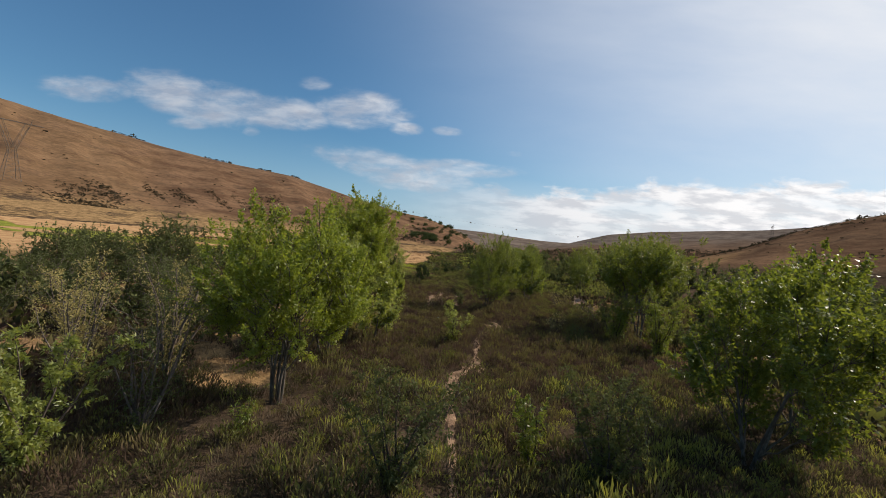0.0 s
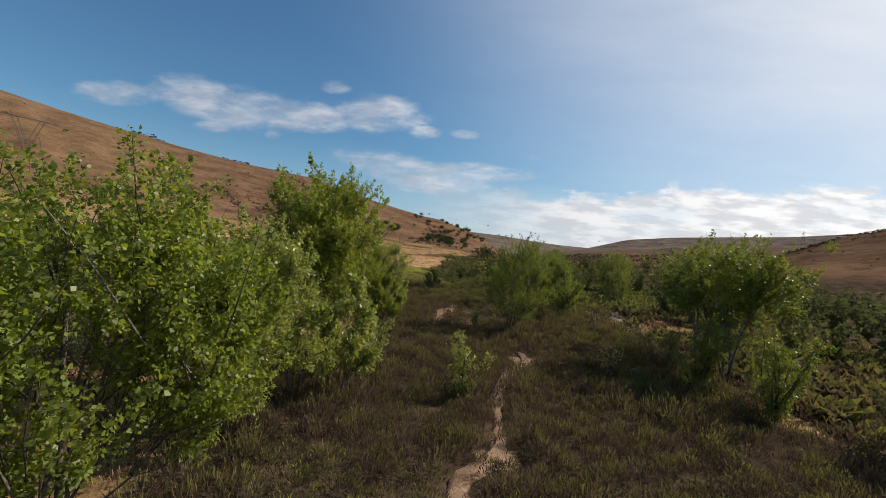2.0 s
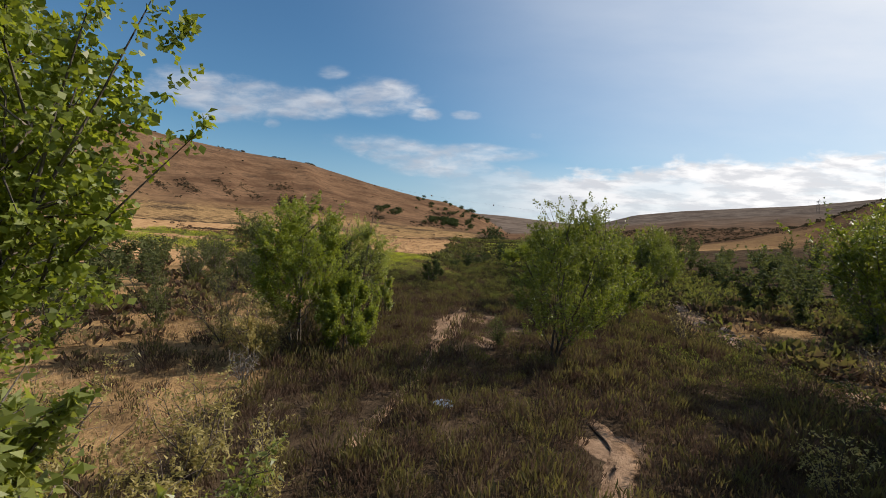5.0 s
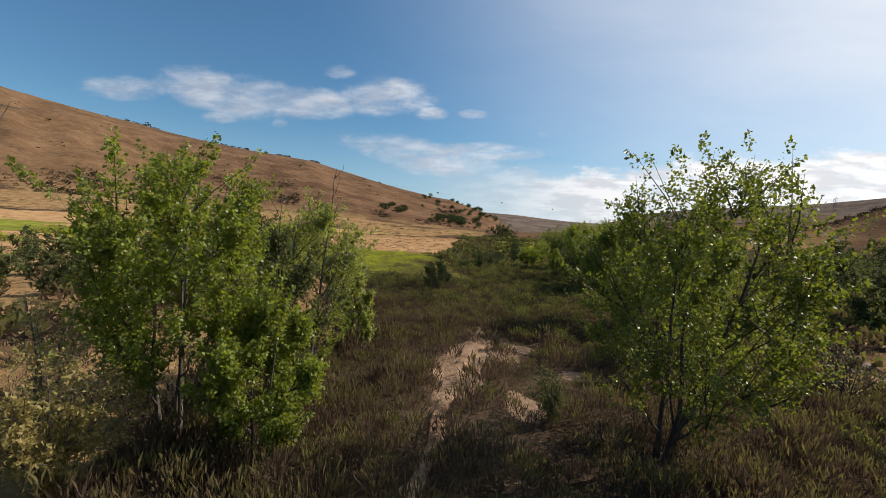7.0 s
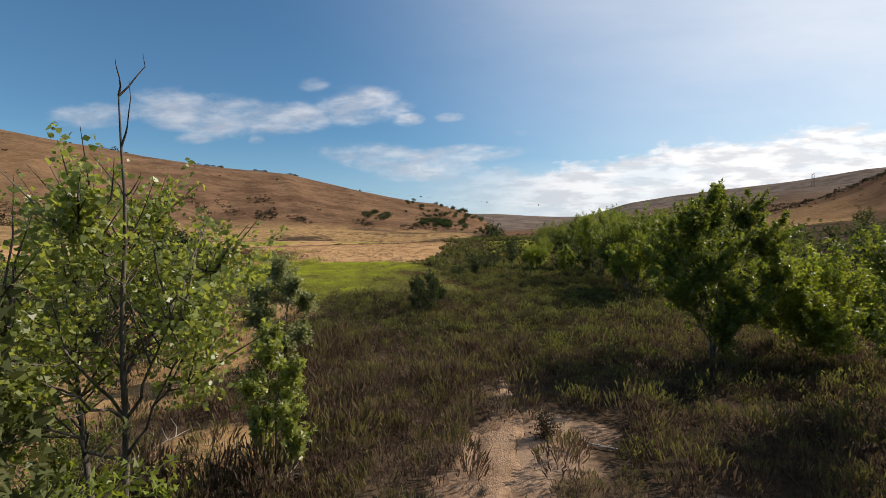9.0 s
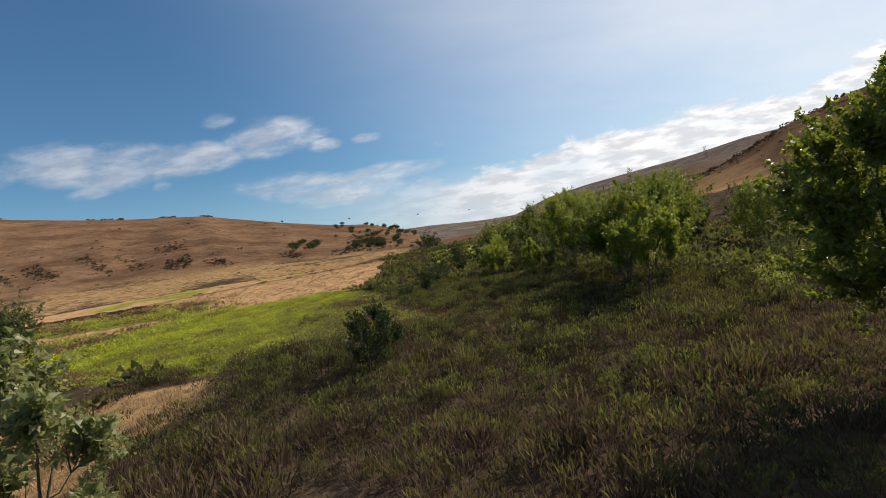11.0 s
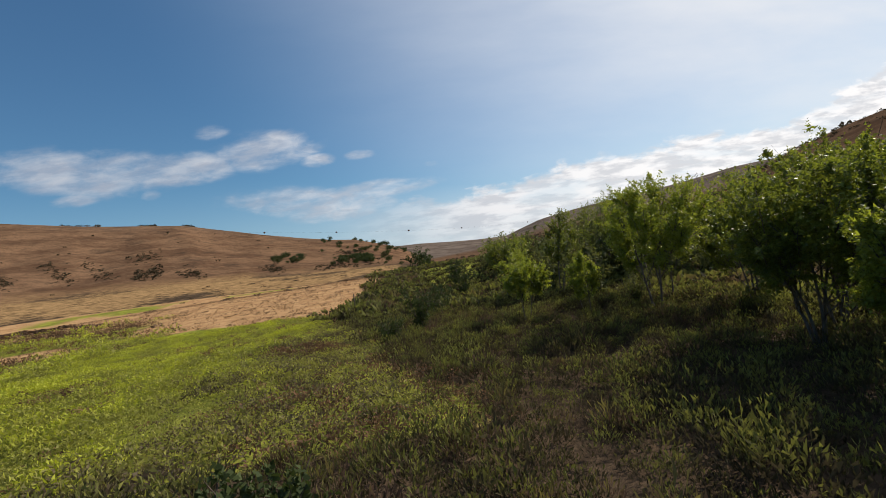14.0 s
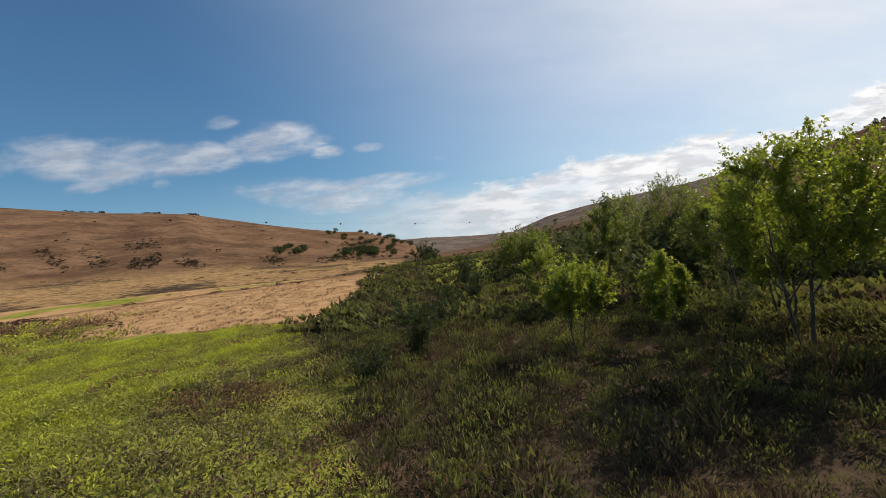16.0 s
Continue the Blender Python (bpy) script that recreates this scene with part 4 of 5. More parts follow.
def build_meadow():
    rng = np.random.RandomState(6)
    p = [spots(rng, -24, 5, 74, 116, 0.42), spots(rng, -75, -24, 78, 150, 1.1)]
    x, y = np.concatenate([q[0] for q in p]), np.concatenate([q[1] for q in p])
    m, f, h, s, b = zones(x, y)
    wide = waves(x, y, 5.0, 54, 3)
    keep = (m > 0.1 + 0.7 * rng.rand(len(x))) & (y < 150)
    x, y, wide, m = x[keep], y[keep], wide[keep], m[keep]
    size = rng.uniform(0.7, 1.3, len(x)) * (1 + 0.35 * wide + 0.45 * waves(x, y, 3.4, 58, 2)) * np.where(x < -24, 2.0, 1.0)
    brown = wide + rng.normal(0, 0.2, len(x)) - 0.8 * ramp(88, 78, y) * ramp(-8, -2, x) - 1.2 * ramp(1, 0.3, np.hypot((x + 5.4) / 3.0, (y - 91) / 2.6)) - 0.5 * (m < 0.75) < -0.42
    places, scales = np.c_[x, y, land(x, y)], np.c_[size, size * 0.8]
    protos = [clump(rng, 46, 0.5, 1.0, 0.14, 0.045, 0.9, 0.5) for _ in range(8)]
    dull = ~brown & (x + 6.8 + 2.6 * wide + rng.normal(0, 1.3, len(x)) > 0.16 * (y - 88)) & (y < 103)
    scatter("olive_weeds", OLIVE, places[dull], scales[dull], protos, "dull olive-green weeds thinning out beside the scrub", "grass", 68)
    scatter("meadow_weeds", MEADOW, places[~brown & ~dull], scales[~brown & ~dull], protos, "bright yellow-green mustard and grass in the open meadow", "grass", 64)
    scatter("dead_meadow_weeds", RUSSET, places[brown], scales[brown], protos, "reddish-brown dead weeds in the meadow", "grass", 65)
    x, y = rng.uniform(-60, 8, 4600), rng.uniform(104, 215, 4600)
    m, f, h, s, b = zones(x, y)
    keep = (f > 0.5) & (m < 0.3)
    x, y = x[keep], y[keep]
    protos = [tuft(rng, 10, 0.28, 0.5, 0.07, 1.3) for _ in range(6)]
    size = rng.uniform(0.7, 1.5, len(x))
    scatter("straw_grass", STRAW, np.c_[x, y, land(x, y)], np.c_[size, size], protos, "flattened pale straw in the mown field", "grass", 66)
    p = [spots(rng, -22, -7, 12, 74, 0.6), spots(rng, 14, 26, 20, 70, 0.7)]
    x, y = np.concatenate([q[0] for q in p]), np.concatenate([q[1] for q in p])
    m, f, h, s, b = zones(x, y)
    keep = (b > 0.4) & (s < 0.4) & (rng.rand(len(x)) < 0.75)
    x, y = x[keep], y[keep]
    size = rng.uniform(0.6, 1.3, len(x))
    protos = [tuft(rng, 14, 0.32, 0.34, 0.035, 0.8) for _ in range(6)]
    scatter("dry_grass", STRAW, np.c_[x, y, land(x, y)], np.c_[size, size], protos, "short golden dry grass on bare soil", "grass", 67)


build_scrub()
build_meadow()


def bush(name, x, y, height, width, label, leaf, seed, count=2500, size=0.08, group="", bark=DARK_BARK, stems=6, category="bush", forks=2):
    """A many-stemmed bush: wood and foliage."""
    rng = np.random.RandomState(seed)
    root = tagged(new(name), label, category, group)
    root.location = (x, y, float(land(x, y)) - 0.05)
    wood, c, aims = [], [], []
    for s in range(stems):
        w, out = rng.uniform(0, 6.28), rng.uniform(0.15, 1.0) * width / height * 0.5
        d = np.array([math.cos(w) * out, math.sin(w) * out, 1.0])
        line = bent(rng, (0, 0, 0), d / np.linalg.norm(d), height * rng.uniform(0.75, 1.0), 6, 0.12, 0.03)
        part("stem", mesh_of("stem", *tube(line, 0.012 * height * (1 - 0.8 * np.linspace(0, 1, 7)), 5), smooth=True), bark, root)
        for m in range(1, 7):
            for _ in range(forks):
                e = d * 0.5 + rng.normal(0, 0.75, 3)
                twig = bent(rng, line[m], e / np.linalg.norm(e), rng.uniform(0.25, 0.5) * min(width, height) * 0.55, 3, 0.2, 0.05)
                wood.append(tube(twig[[0, 2, 3]], [0.009, 0.006, 0.003], 3))
                c += [twig[3] + rng.normal(0, 0.12, 3), twig[2] + rng.normal(0, 0.12, 3)]
                aims += [(twig[3] - twig[1]) / np.linalg.norm(twig[3] - twig[1])] * 2
    tagged(part("brushwood", mesh_of("brushwood", *joined(wood)), bark, root), kind="stuff")
    if count:
        part("foliage", mesh_of("foliage", *sprays(rng, c, aims, int(count * 1.1), size * 1.0, 0.06 * width + 0.12, 0.55, plain=True)), leaf, root)
    return root


LOW = "bushes in the scrub"
bush("willow_bush", -0.8, 10.8, 3.2, 2.3, "dark green willow bush beside the trail", WILLOW, 71, 5000, 0.085, LOW, stems=8)
bush("willow_bush", 4.9, 12.0, 3.3, 3.0, "broad grey-green willow bush in the scrub", WILLOW, 72, 6500, 0.085, LOW, stems=9)
bush("cottonwood_sapling", 3.1, 12.9, 2.5, 1.2, "young bright green cottonwood shoots", COTTON, 73, 1600, 0.10, LOW, stems=4)
bush("cottonwood_sapling", -5.6, 13.6, 1.2, 0.9, "knee-high bright green cottonwood shoot", COTTON, 74, 500, 0.10, LOW, stems=3)
bush("cottonwood_sapling", 1.2, 28.8, 2.8, 1.7, "young yellow-green cottonwood standing alone beside the trail", COTTON_PALE, 75, 2600, 0.095, LOW, stems=5)
bush("cottonwood_sapling", -9.7, 10.8, 3.8, 2.6, "light green leafy cottonwood bush in shade", COTTON_PALE, 76, 6500, 0.10, LOW, stems=7)
bush("silver_bush", 9.6, 35.0, 1.9, 1.7, "small silvery-leaved bush in deep shade", GREY, 77, 900, 0.08, LOW, stems=6)
bush("dry_willow", -13.4, 16.6, 4.4, 3.4, "grey dry willow with few leaves", GREY, 78, 3200, 0.08, LOW, TWIG, 10)
bush("dry_willow", -10.8, 18.2, 5.4, 3.6, "tall grey half-dead willow over bare ground", GREY, 79, 3800, 0.08, LOW, TWIG, 10)
bush("dry_willow", -16.5, 20.5, 4.8, 4.0, "grey twiggy willow in a dry thicket", GREY, 80, 3500, 0.09, LOW, TWIG, 10)
bush("dry_willow", -8.3, 42.7, 2.9, 4.0, "broad straw-grey willow bush with curled leaves", GREY, 81, 7500, 0.085, LOW, TWIG, 13)
bush("dry_willow", -11.0, 45.0, 3.6, 3.0, "grey-brown willow on bare sandy ground", GREY, 82, 2600, 0.08, LOW, TWIG, 8)
bush("willow_bush", -15.8, 47.2, 3.4, 2.8, "green willow bush beside a bare patch", WILLOW, 83, 3500, 0.09, LOW, stems=7)
bush("cottonwood_sapling", -5.2, 47.7, 3.2, 2.8, "bright yellow-green cottonwood shoots in front of a half-bare tree", COTTON_SUNLIT, 129, 6500, 0.085, LOW, stems=8)
bush("dry_willow", 13.8, 51.2, 2.4, 3.6, "leafless dark twiggy bush on the creek bank", GREY, 84, 350, 0.07, LOW, DARK_BARK, 14)
bush("dry_willow", 15.2, 53.4, 2.2, 2.6, "leafless brown brush by the creek", GREY, 85, 250, 0.07, LOW, DARK_BARK, 10)
bush("willow_bush", 1.4, 96.5, 3.0, 3.4, "dark green rounded evergreen bush at the field edge", OAK_LEAF, 86, 4200, 0.10, LOW, stems=8)
bush("willow_bush", 9.7, 128.0, 4.2, 4.5, "dark evergreen bush at the head of the scrub", OAK_LEAF, 87, 3000, 0.16, LOW, stems=8)
bush("willow_bush", 2.6, 47.6, 1.6, 1.8, "low leafy green bush near the sandy trail", WILLOW, 88, 1500, 0.08, LOW, stems=7)
bush("scrub_bush", 1.35, 55.0, 0.75, 0.8, "small rounded green scrub on the bare sand", GREEN_SCRUB, 89, 900, 0.06, LOW, stems=9)
bush("cottonwood_sapling", 13.9, 34.0, 4.0, 4.4, "dense dark cottonwood growth at the foot of taller trees", COTTON, 126, 9000, 0.10, LOW, stems=9)
bush("cottonwood_sapling", 15.6, 30.4, 4.6, 4.2, "dense dark green cottonwood thicket by the creek", COTTON, 127, 9000, 0.10, LOW, stems=9)
bush("willow_bush", 10.4, 31.6, 1.7, 3.2, "low dark bush in deep shade beside the trees", WILLOW, 128, 2600, 0.08, LOW, stems=8)
bush("willow_bush", 18.5, 33.5, 2.2, 2.6, "shaded grey-green bush under the cottonwoods", WILLOW, 90, 2500, 0.09, LOW, stems=7)
bush("willow_bush", 14.6, 38.4, 2.6, 3.2, "dark bush in the shade of the cottonwoods", WILLOW, 91, 3000, 0.09, LOW, stems=7)
bush("dry_willow", -4.8, 31.0, 2.8, 2.6, "wispy grey-green willow shoots among dead stalks", GREY, 92, 3200, 0.08, LOW, TWIG, 7)
bush("dry_willow", -3.6, 33.6, 2.2, 1.8, "thin grey willow shoots with few leaves", GREY, 93, 1000, 0.08, LOW, TWIG, 7)
bush("dry_willow", -5.6, 34.6, 2.6, 2.6, "twiggy grey willow beside the path", GREY, 94, 2400, 0.08, LOW, TWIG, 8)
bush("dry_willow", -8.2, 33.0, 3.2, 3.6, "grey half-bare willow on dry ground", GREY, 95, 4200, 0.08, LOW, TWIG, 8)
bush("willow_bush", -3.2, 30.0, 3.0, 1.8, "loose pale green willow bush near the trail", COTTON_PALE, 96, 2200, 0.09, LOW, stems=5)
bush("cottonwood_sapling", -8.3, 51.8, 2.2, 2.6, "low bright green cottonwood shoots on bare ground", COTTON, 97, 6500, 0.056, LOW, stems=7)
bush("willow_bush", -7.4, 30.6, 3.4, 3.4, "pale green leafy willow bush under a tall cottonwood", COTTON_PALE, 98, 5200, 0.085, LOW, TWIG, 9)
bush("willow_bush", -9.8, 29.6, 3.8, 3.4, "sunlit pale willow bush on dry ground", COTTON_PALE, 99, 5200, 0.085, LOW, TWIG, 9)
bush("dry_willow", -5.2, 29.2, 2.6, 2.6, "yellowish willow shoots beside the cottonwood", GREY, 100, 3200, 0.08, LOW, TWIG, 8)
bush("dry_willow", -8.6, 13.4, 4.2, 3.4, "dark half-bare willow with grey leaning stems", WILLOW, 123, 1800, 0.08, LOW, TWIG, 9)
bush("willow_bush", -14.0, 24.0, 4.4, 4.2, "dull green willow thicket in the dry grass", WILLOW, 124, 5200, 0.09, LOW, TWIG, 9)
bush("willow_bush", -18.5, 29.0, 4.8, 4.6, "dull green willow thicket with grey stems", WILLOW, 125, 5200, 0.10, LOW, TWIG, 9)
bush("evergreen_bush", 5.0, 110.0, 2.8, 3.0, "dark round evergreen bush in the scrub", OAK_LEAF, 111, 1800, 0.14, LOW, stems=7)
bush("evergreen_bush", 8.4, 118.0, 3.4, 3.6, "dark evergreen bush near the creek trees", OAK_LEAF, 112, 1800, 0.16, LOW, stems=7)
bush("evergreen_bush", 3.4, 103.5, 2.0, 2.6, "low dark bush among green scrub", OAK_LEAF, 113, 1500, 0.12, LOW, stems=7)
bush("evergreen_bush", -0.6, 92.0, 1.6, 2.4, "low dark spreading bush at the meadow edge", OAK_LEAF, 114, 1600, 0.10, LOW, stems=7)
bush("willow_bush", 15.2, 93.5, 2.6, 3.2, "grey-green bush under the cottonwoods", WILLOW, 115, 1800, 0.12, LOW, stems=7)
bush("willow_bush", 17.6, 72.5, 2.4, 3.0, "green bush in dry grass past the row of trees", WILLOW, 116, 1800, 0.11, LOW, stems=7)
bush("willow_bush", 14.6, 70.0, 1.7, 2.0, "small pale green bush in the open scrub", COTTON_PALE, 117, 1200, 0.09, LOW, stems=6)
bush("willow_bush", 22.4, 32.0, 2.2, 2.6, "olive bush beside the gravel bed", WILLOW, 118, 1600, 0.10, LOW, stems=7)
bush("dry_willow", 20.8, 46.5, 2.0, 2.8, "leafless brown brush on the creek bank", GREY, 119, 200, 0.07, LOW, TWIG, 9)
bush("dry_willow", 16.8, 76.0, 1.6, 2.2, "bare dark brushwood below the cottonwoods", GREY, 120, 120, 0.07, LOW, TWIG, 9)
bush("dead_bush", -7.6, 40.2, 1.6, 1.8, "bleached leafless dead bush by the bare ground", GREY, 121, 0, 0.07, LOW, PALE_TWIG, 12)
bush("dead_bush", -5.8, 50.4, 1.1, 2.2, "tangle of bleached dead twigs on the sand", GREY, 122, 0, 0.07, LOW, PALE_TWIG, 12)


def fallen_branch(x, y, length, turn, seed):
    """A bleached branch lying on the ground: a crooked stem and its side forks."""
    rng = np.random.RandomState(seed)
    root = tagged(new("fallen_branch"), "bleached dead branch lying on the sandy ground", "branch", "fallen branches")
    root.matrix_world = pose(x, y, float(land(x, y)) + 0.05, 0, 0, turn)
    line = bent(rng, (0, 0, 0), (1, 0, 0.03), length, 8, 0.12)
    line[:, 2] = np.abs(line[:, 2]) * 0.4
    part("stem", mesh_of("stem", *tube(line, 0.035 * (1 - 0.8 * np.linspace(0, 1, 9)), 6), smooth=True), PALE_TWIG, root)
    for k in (2, 3, 5, 6):
        side = bent(rng, line[k], (0.6, rng.choice([-1, 1]) * 0.8, 0.25), length * 0.35, 4, 0.2)
        part("fork", mesh_of("fork", *tube(side, [0.018, 0.014, 0.011, 0.008, 0.004], 5), smooth=True), PALE_TWIG, root)


for k, spot in enumerate([(-5.6, 52.6, 1.9, 20), (-8.6, 53.9, 1.6, 70), (3.0, 54.2, 1.3, 150), (-6.2, 50.9, 1.5, 110)]):
    fallen_branch(*spot, 130 + k)


# ---- far growth ----
def grove(source, rng, places, low, high):
    for x, y in places:
        s = rng.uniform(low, high)
        copy_thing(source, Matrix.Translation((x, y, float(land(x, y)) - 0.1 * s)) @ Matrix.Rotation(rng.uniform(0, 6.28), 4, "Z") @ Matrix.Diagonal((s * rng.uniform(0.85, 1.2), s, s, 1)))


def build_far():
    rng = np.random.RandomState(9)
    thicket = bush("willow_thicket", 30.0, 66.5, 5.0, 6.5, "dense dull green willow thicket along the creek", WILLOW, 101, 700, 0.38, "willows along the creek", stems=5, forks=1)
    places = []
    while len(places) < 85:
        y = rng.uniform(22, 190)
        x = rng.uniform(creek_x(y) + 3.5, creek_x(y) + 40 - 0.05 * y)
        if y < 40 and x < 32:
            continue
        places.append((x, y))
    places += [(rng.uniform(15, 30), rng.uniform(98, 150)) for _ in range(26)]
    places += [(rng.uniform(48, 82), rng.uniform(45, 125)) for _ in range(42)]
    grove(thicket, rng, places, 0.65, 1.2)
    shrub = bush("willow_bush", -24.0, 30.0, 3.0, 4.2, "dull green rounded bush in the valley thicket", WILLOW, 102, 700, 0.27, "bushes west of the trail", stems=5, forks=1)
    places = [(rng.uniform(-50, -19), rng.uniform(18, 80)) for _ in range(62)]
    grove(shrub, rng, places, 0.7, 1.35)
    willow = bush("willow_bush", -18.8, 15.2, 4.6, 4.4, "dark olive willow in a shaded thicket", WILLOW, 103, 2700, 0.135, "willows of the west thicket", TWIG, 8)
    places = [(rng.uniform(-30, -11.5), rng.uniform(11, 40)) for _ in range(20)] + [(rng.uniform(-34, -15), rng.uniform(40, 72)) for _ in range(14)]
    grove(willow, rng, places, 0.6, 1.1)
    big = tree("cottonwood_tree", -25.5, 41.5, 7.6, 7.0, "dark green cottonwood in the far thicket", "tree", "trees west of the trail", seed=51, stems=3, low=0.08, count=5000, size=0.2, leaf=WILLOW)
    grove(big, rng, [(-34, 46), (-30.5, 36), (-41, 52), (-30, 88)], 0.6, 0.95)
    oak = tree("oak_tree", 14.0, 228.0, 7.4, 11.0, "dark spreading evergreen oak at the valley head", "tree", "oaks at the hill foot", seed=52, stems=1, low=0.0, leaf=OAK_LEAF, bark=DARK_BARK, count=900, size=0.7, clump=0.9, dense=1.0, airy=0.4, lobes=6)
    places = []
    for k in range(124):
        # a thick belt at the foot of the spur, singles up its flank and along its crest
        bearing, r = (rng.normal(2.6, 1.7), rng.uniform(280, 325)) if k < 54 else (rng.uniform(-3.5, 6.5), rng.uniform(310, 560)) if k < 106 else (rng.normal(9.8, 1.0), rng.uniform(300, 350))
        places.append((-math.sin(radians(bearing)) * r, 40 + math.cos(radians(bearing)) * r))
    places += [(12, 190), (20, 245), (9, 262), (3, 300)]
    grove(oak, rng, places, 0.22, 0.66)


build_far()


# dark brush in the gullies of the west hill: bearing and distance at both ends
GULLIES = [(31.5, 345, 29.0, 288), (28.3, 345, 26.0, 288), (24.0, 284, 23.2, 290), (22.8, 300, 22.2, 286), (20.4, 287, 18.6, 272), (24.5, 345, 22.5, 350),
           (12.6, 290, 10.8, 275), (35.0, 330, 33.0, 285), (38.0, 340, 36.0, 290), (49.0, 262, 42.0, 245), (46.0, 285, 41.0, 262), (44.0, 300, 40.5, 280), (47.0, 245, 43.0, 238)]


def build_chaparral():
    """Dark low bushes strewn over the hillsides and thick in the gullies."""
    rng = np.random.RandomState(10)
    n = 60000
    bearing, r = rng.uniform(-70, 62, n), 150 + 380 * np.sqrt(rng.rand(n))
    x, y = -np.sin(np.radians(bearing)) * r, 40 + np.cos(np.radians(bearing)) * r
    m, f, h, s, b = zones(x, y)
    patch = waves(x, y, 55.0, 71, 4) + 0.25 * waves(x, y, 9.0, 72, 2)
    dots = np.where(bearing < -14, 0.035 + 0.16 * ramp(230, 310, r), 0.003)
    more = -0.15 + 0.5 * np.exp(-((bearing - 4.5) / 3.5) ** 2)
    keep = (h > 0.6) & ((patch + more + rng.uniform(-0.25, 0.25, n) - 0.7 * ramp(300, 430, r) * (bearing > -20) > 0.46) | (rng.rand(n) < dots))
    x, y, r = x[keep], y[keep], r[keep]
    size = rng.lognormal(-0.75, 0.4, len(x)) * (0.6 + r / 500)
    for b0, r0, b1, r1 in GULLIES:
        k = 130 if b0 < 40 else 190
        t = rng.rand(k)
        gb, gr = np.radians(b0 + (b1 - b0) * t + rng.normal(0, 0.33, k)), r0 + (r1 - r0) * t + rng.normal(0, 9.0, k)
        x, y = np.r_[x, -np.sin(gb) * gr], np.r_[y, 40 + np.cos(gb) * gr]
        size = np.r_[size, rng.lognormal(-1.0, 0.5, k)]
    for b0, b1 in ((39.5, 36.5), (30.5, 27.5), (24.5, 23.0), (20.5, 19.5)):
        k = 34
        gb, gr = np.radians(rng.uniform(b1, b0, k)), rng.uniform(560, 604, k)
        x, y = np.r_[x, -np.sin(gb) * gr], np.r_[y, 40 + np.cos(gb) * gr]
        size = np.r_[size, rng.lognormal(-0.2, 0.4, k)]
    protos = [clump(rng, 17, rng.uniform(1.3, 1.9), 2.3, 0.85, 0.6, 0.5) for _ in range(6)]
    scatter("hillside_chaparral", CHAPARRAL, np.c_[x, y, land(x, y)], np.c_[size, size * 0.85], protos, "dark chaparral bushes dotted over the dry hillsides", "shrubs", 73)
    x, y = rng.normal(-66, 14, 260), rng.normal(0, 3.5, 260)
    y = 150 - 0.55 * (x + 66) + y
    x, y = np.r_[x, rng.uniform(-60, -6, 60)], np.r_[y, rng.uniform(160, 225, 60)]
    size = rng.uniform(0.2, 0.55, len(x))
    scatter("field_brush", DRY_SCRUB, np.c_[x, y, land(x, y)], np.c_[size * 1.4, size * 0.7], protos, "scattered dark brush in the straw field", "shrubs", 74)


build_chaparral()


# ---- power line ----
def strut(a, b, r=0.09):
    return tube([a, (np.array(a) + b) / 2, b], [r * 0.55] * 3, 4)


def pylon(x, y, height, turn, label):
    """A lattice tower with a splayed head."""
    root = tagged(new("power_pylon"), label, "pylon", "towers of the power line")
    root.matrix_world = pose(x, y, float(land(x, y)) - 0.5, 0, 0, turn)
    w, h = height * 0.11, height
    waist, head = 0.50 * h, 0.93 * h

    def level(z):
        if z <= waist:
            s = w * (1 - 0.62 * z / waist)
            return [np.array((i * s, j * s, z)) for i, j in ((-1, -1), (1, -1), (1, 1), (-1, 1))]
    rungs = [level(waist * k / 5) for k in range(6)]
    for k in range(4):
        part("leg", mesh_of("leg", *joined([strut(rungs[i][k], rungs[i + 1][k], 0.2) for i in range(5)])), STEEL, root)
    for i in range(5):
        for k in range(4):
            for a, b in ((rungs[i][k], rungs[i + 1][(k + 1) % 4]), (rungs[i][(k + 1) % 4], rungs[i + 1][k])):
                part("brace", mesh_of("brace", *strut(a, b)), STEEL, root)
    for side in (-1, 1):
        s, tip = w * 0.38, side * h * 0.20
        pieces = []
        for j in (-1, 1):
            pieces += [strut((side * s, j * s, waist), (tip, j * s * 0.6, head), 0.18), strut((-side * s * 0.2, j * s, waist + 1), (tip - side * 2.0, j * s * 0.6, head), 0.15)]
        pieces += [strut((side * s + (tip - side * s) * k / 5, -s * 0.8, waist + (head - waist) * k / 5),
                         (side * s + (tip - side * s) * (k + 1) / 5 - side, s * 0.8, waist + (head - waist) * (k + 1) / 5), 0.14) for k in range(5)]
        pieces.append(strut((tip, 0, head), (tip + side * 0.5, 0, h), 0.2))
        part("head_arm", mesh_of("head_arm", *joined(pieces)), STEEL, root)
    arm = [strut((-h * 0.36, j * 0.9, head), (h * 0.36, j * 0.9, head), 0.2) for j in (-1, 1)]
    arm += [strut((-h * 0.36 + h * 0.09 * k, -0.9, head), (-h * 0.36 + h * 0.09 * (k + 1), 0.9, head), 0.12) for k in range(8)]
    part("crossarm", mesh_of("crossarm", *joined(arm)), STEEL, root)
    return root


WEST, EAST = (-216.0, 221.0), (627.0, 840.0)
pylon(*WEST, 32.0, 60, "tall grey lattice pylon on the dry hillside")
pylon(*EAST, 44.0, 60, "distant grey lattice pylon with a splayed head")


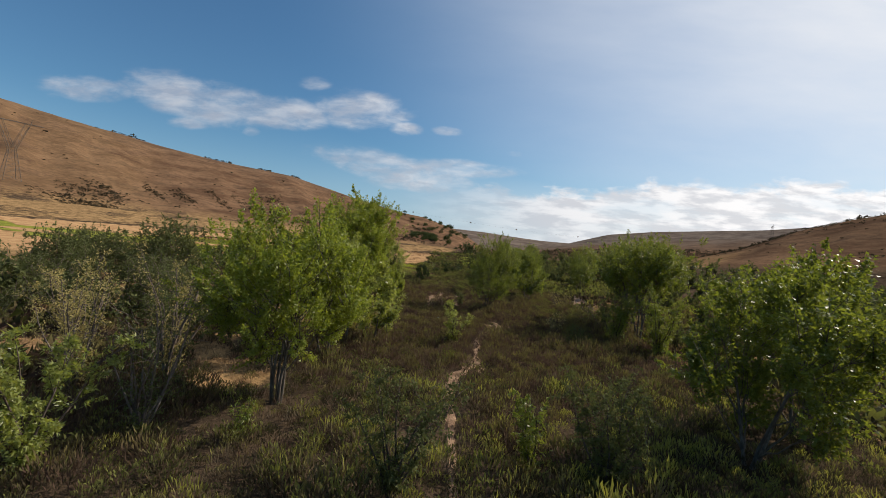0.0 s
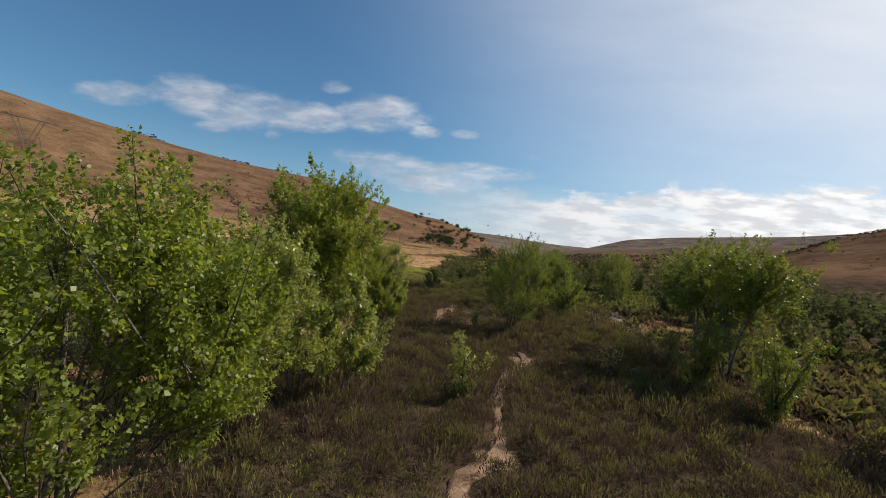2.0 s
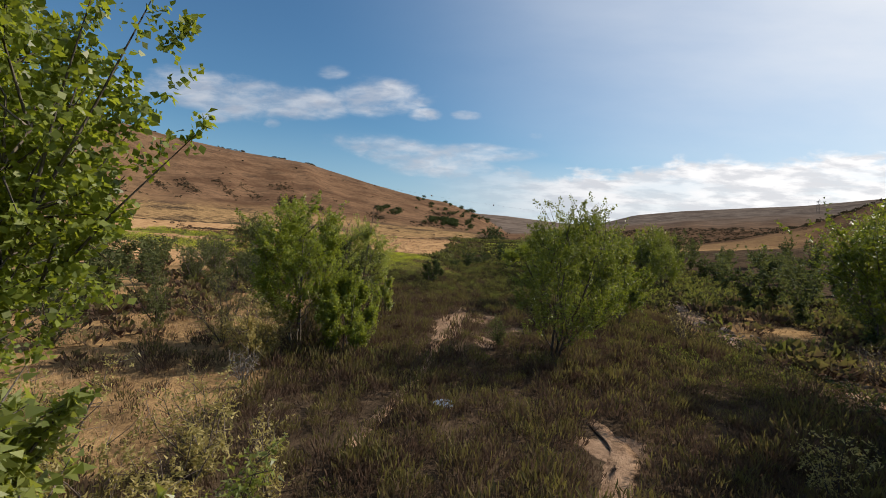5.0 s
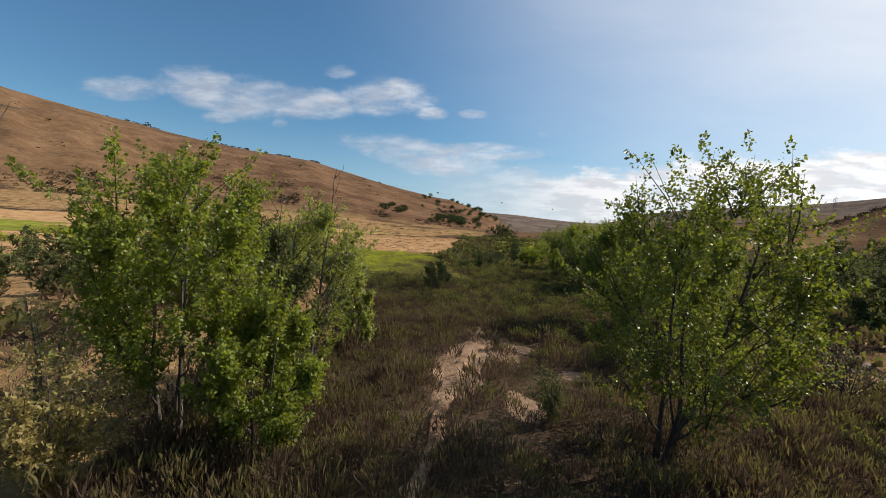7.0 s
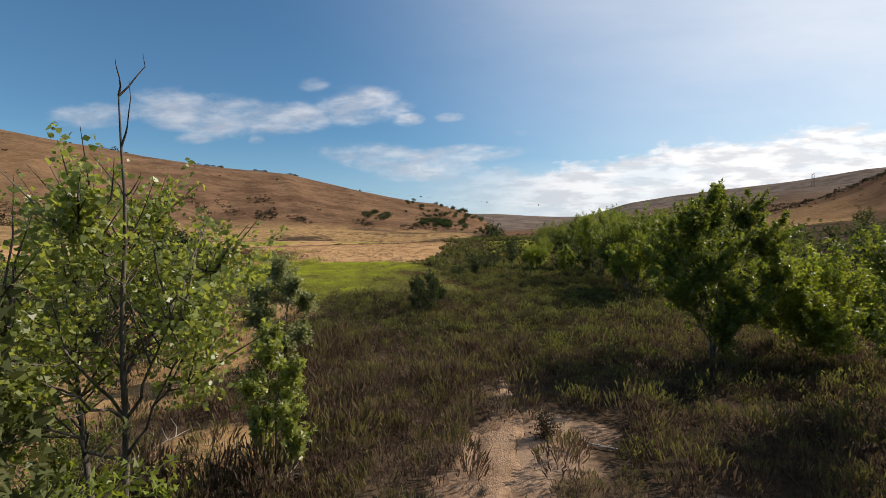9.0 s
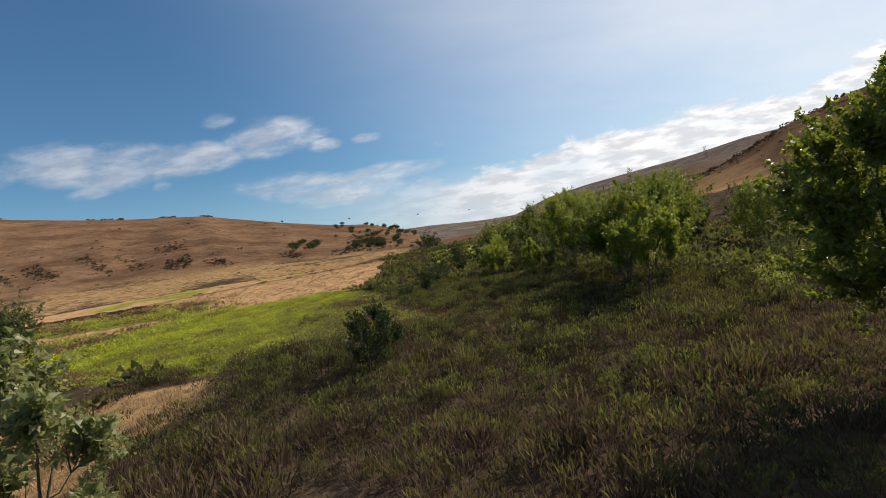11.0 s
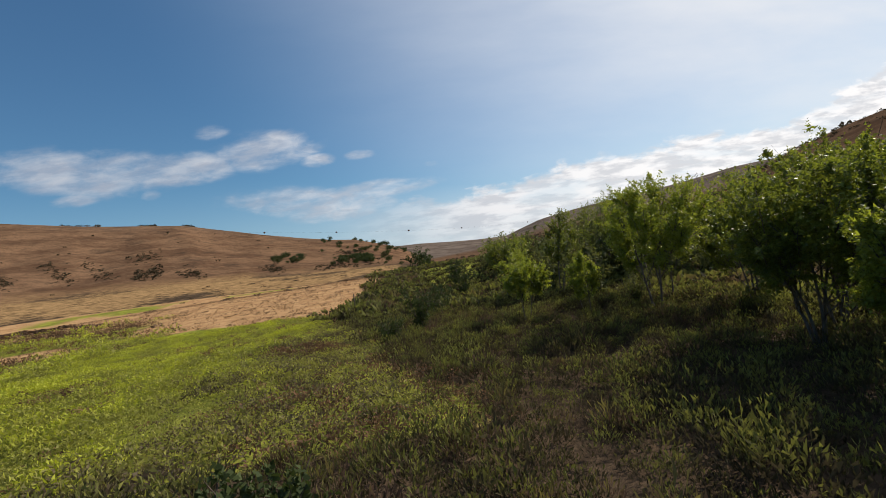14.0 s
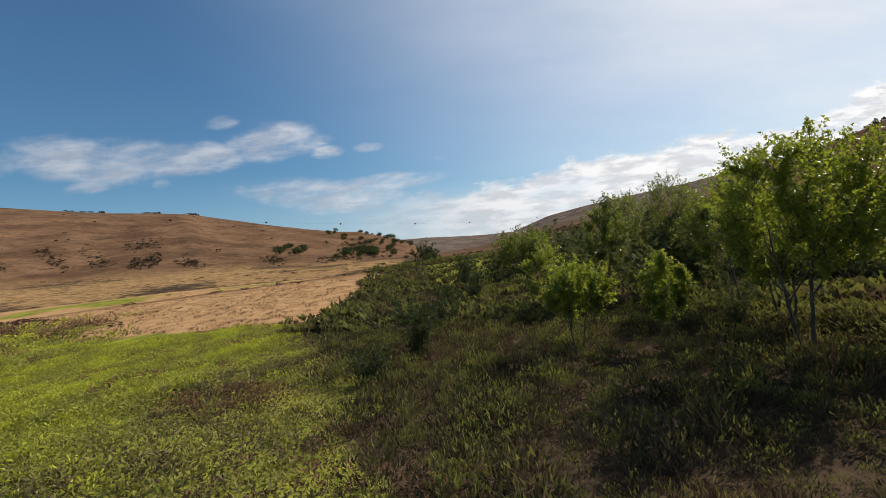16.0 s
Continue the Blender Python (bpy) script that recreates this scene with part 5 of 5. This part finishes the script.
def cable(name, side, sag, label):
    a = np.array((*WEST, float(land(*WEST)) + 29)) + side
    b = np.array((*EAST, float(land(*EAST)) + 41)) + side
    t = np.linspace(0, 1, 60)[:, None]
    line = a + (b - a) * t - np.array([0, 0, 1]) * sag * 4 * t * (1 - t)
    part_ob = part(name, mesh_of(name, *tube(line, np.full(60, 0.014), 4)), CABLE)
    tagged(part_ob, label, "cable", "cables of the power line")
    return a, b, sag


SPAN = cable("power_cable", np.array((0.0, 0.0, 3.0)), 45.0, "thin dark earth wire strung across the valley")


def marker_ball(t):
    a, b, sag = SPAN
    p = a + (b - a) * t - np.array([0, 0, 1]) * sag * 4 * t * (1 - t)
    bm = bmesh.new()
    bmesh.ops.create_uvsphere(bm, u_segments=16, v_segments=10, radius=0.55)
    for v in bm.verts:
        if abs(v.co.z) < 0.12:
            v.co.x, v.co.y = v.co.x * 1.06, v.co.y * 1.06
    me = bpy.data.meshes.new("marker_ball")
    bm.to_mesh(me), bm.free()
    ob = part("marker_ball", me, MARKER)
    ob.location = p
    tagged(ob, "round dark warning ball threaded on the wire", "marker ball", "warning balls on the wire")


for t in (0.182, 0.227, 0.286, 0.342, 0.435):
    marker_ball(t)


# ---- small things ----
def field_post(x, y, height):
    rng = np.random.RandomState(3)
    line = bent(rng, (0, 0, -0.1), (0.02, 0, 1), height, 5, 0.02)
    v, f = tube(line, [0.05, 0.048, 0.047, 0.046, 0.045, 0.044], 8)
    ob = part("field_post", mesh_of("field_post", v, f), WOOD)
    ob.location = (x, y, float(land(x, y)))
    tagged(ob, "thin weathered wooden post at the field edge", "post")


field_post(-3.8, 113.0, 2.0)


def build_stones():
    rng = np.random.RandomState(12)
    bm = bmesh.new()
    bmesh.ops.create_icosphere(bm, subdivisions=1, radius=1.0)
    base = np.array([v.co[:] for v in bm.verts])
    tris = np.array([[v.index for v in f.verts] for f in bm.faces])
    bm.free()
    n = 1500
    y = rng.uniform(18, 100, n)
    x = creek_x(y) + rng.normal(0, 1.3, n)
    s = rng.lognormal(-2.5, 0.5, n)
    v = base[None] * rng.uniform(0.7, 1.2, (n, len(base), 1)) * s[:, None, None] * np.array([1.2, 1, 0.6])
    v += np.c_[x, y, land(x, y) + s * 0.15][:, None]
    f = tris[None] + (np.arange(n) * len(base))[:, None, None]
    tagged(part("creek_stones", mesh_of("creek_stones", v.reshape(-1, 3), f.reshape(-1, 3)), STONE), "pale grey stones and gravel in the dry creek bed", "stones", kind="stuff")


build_stones()
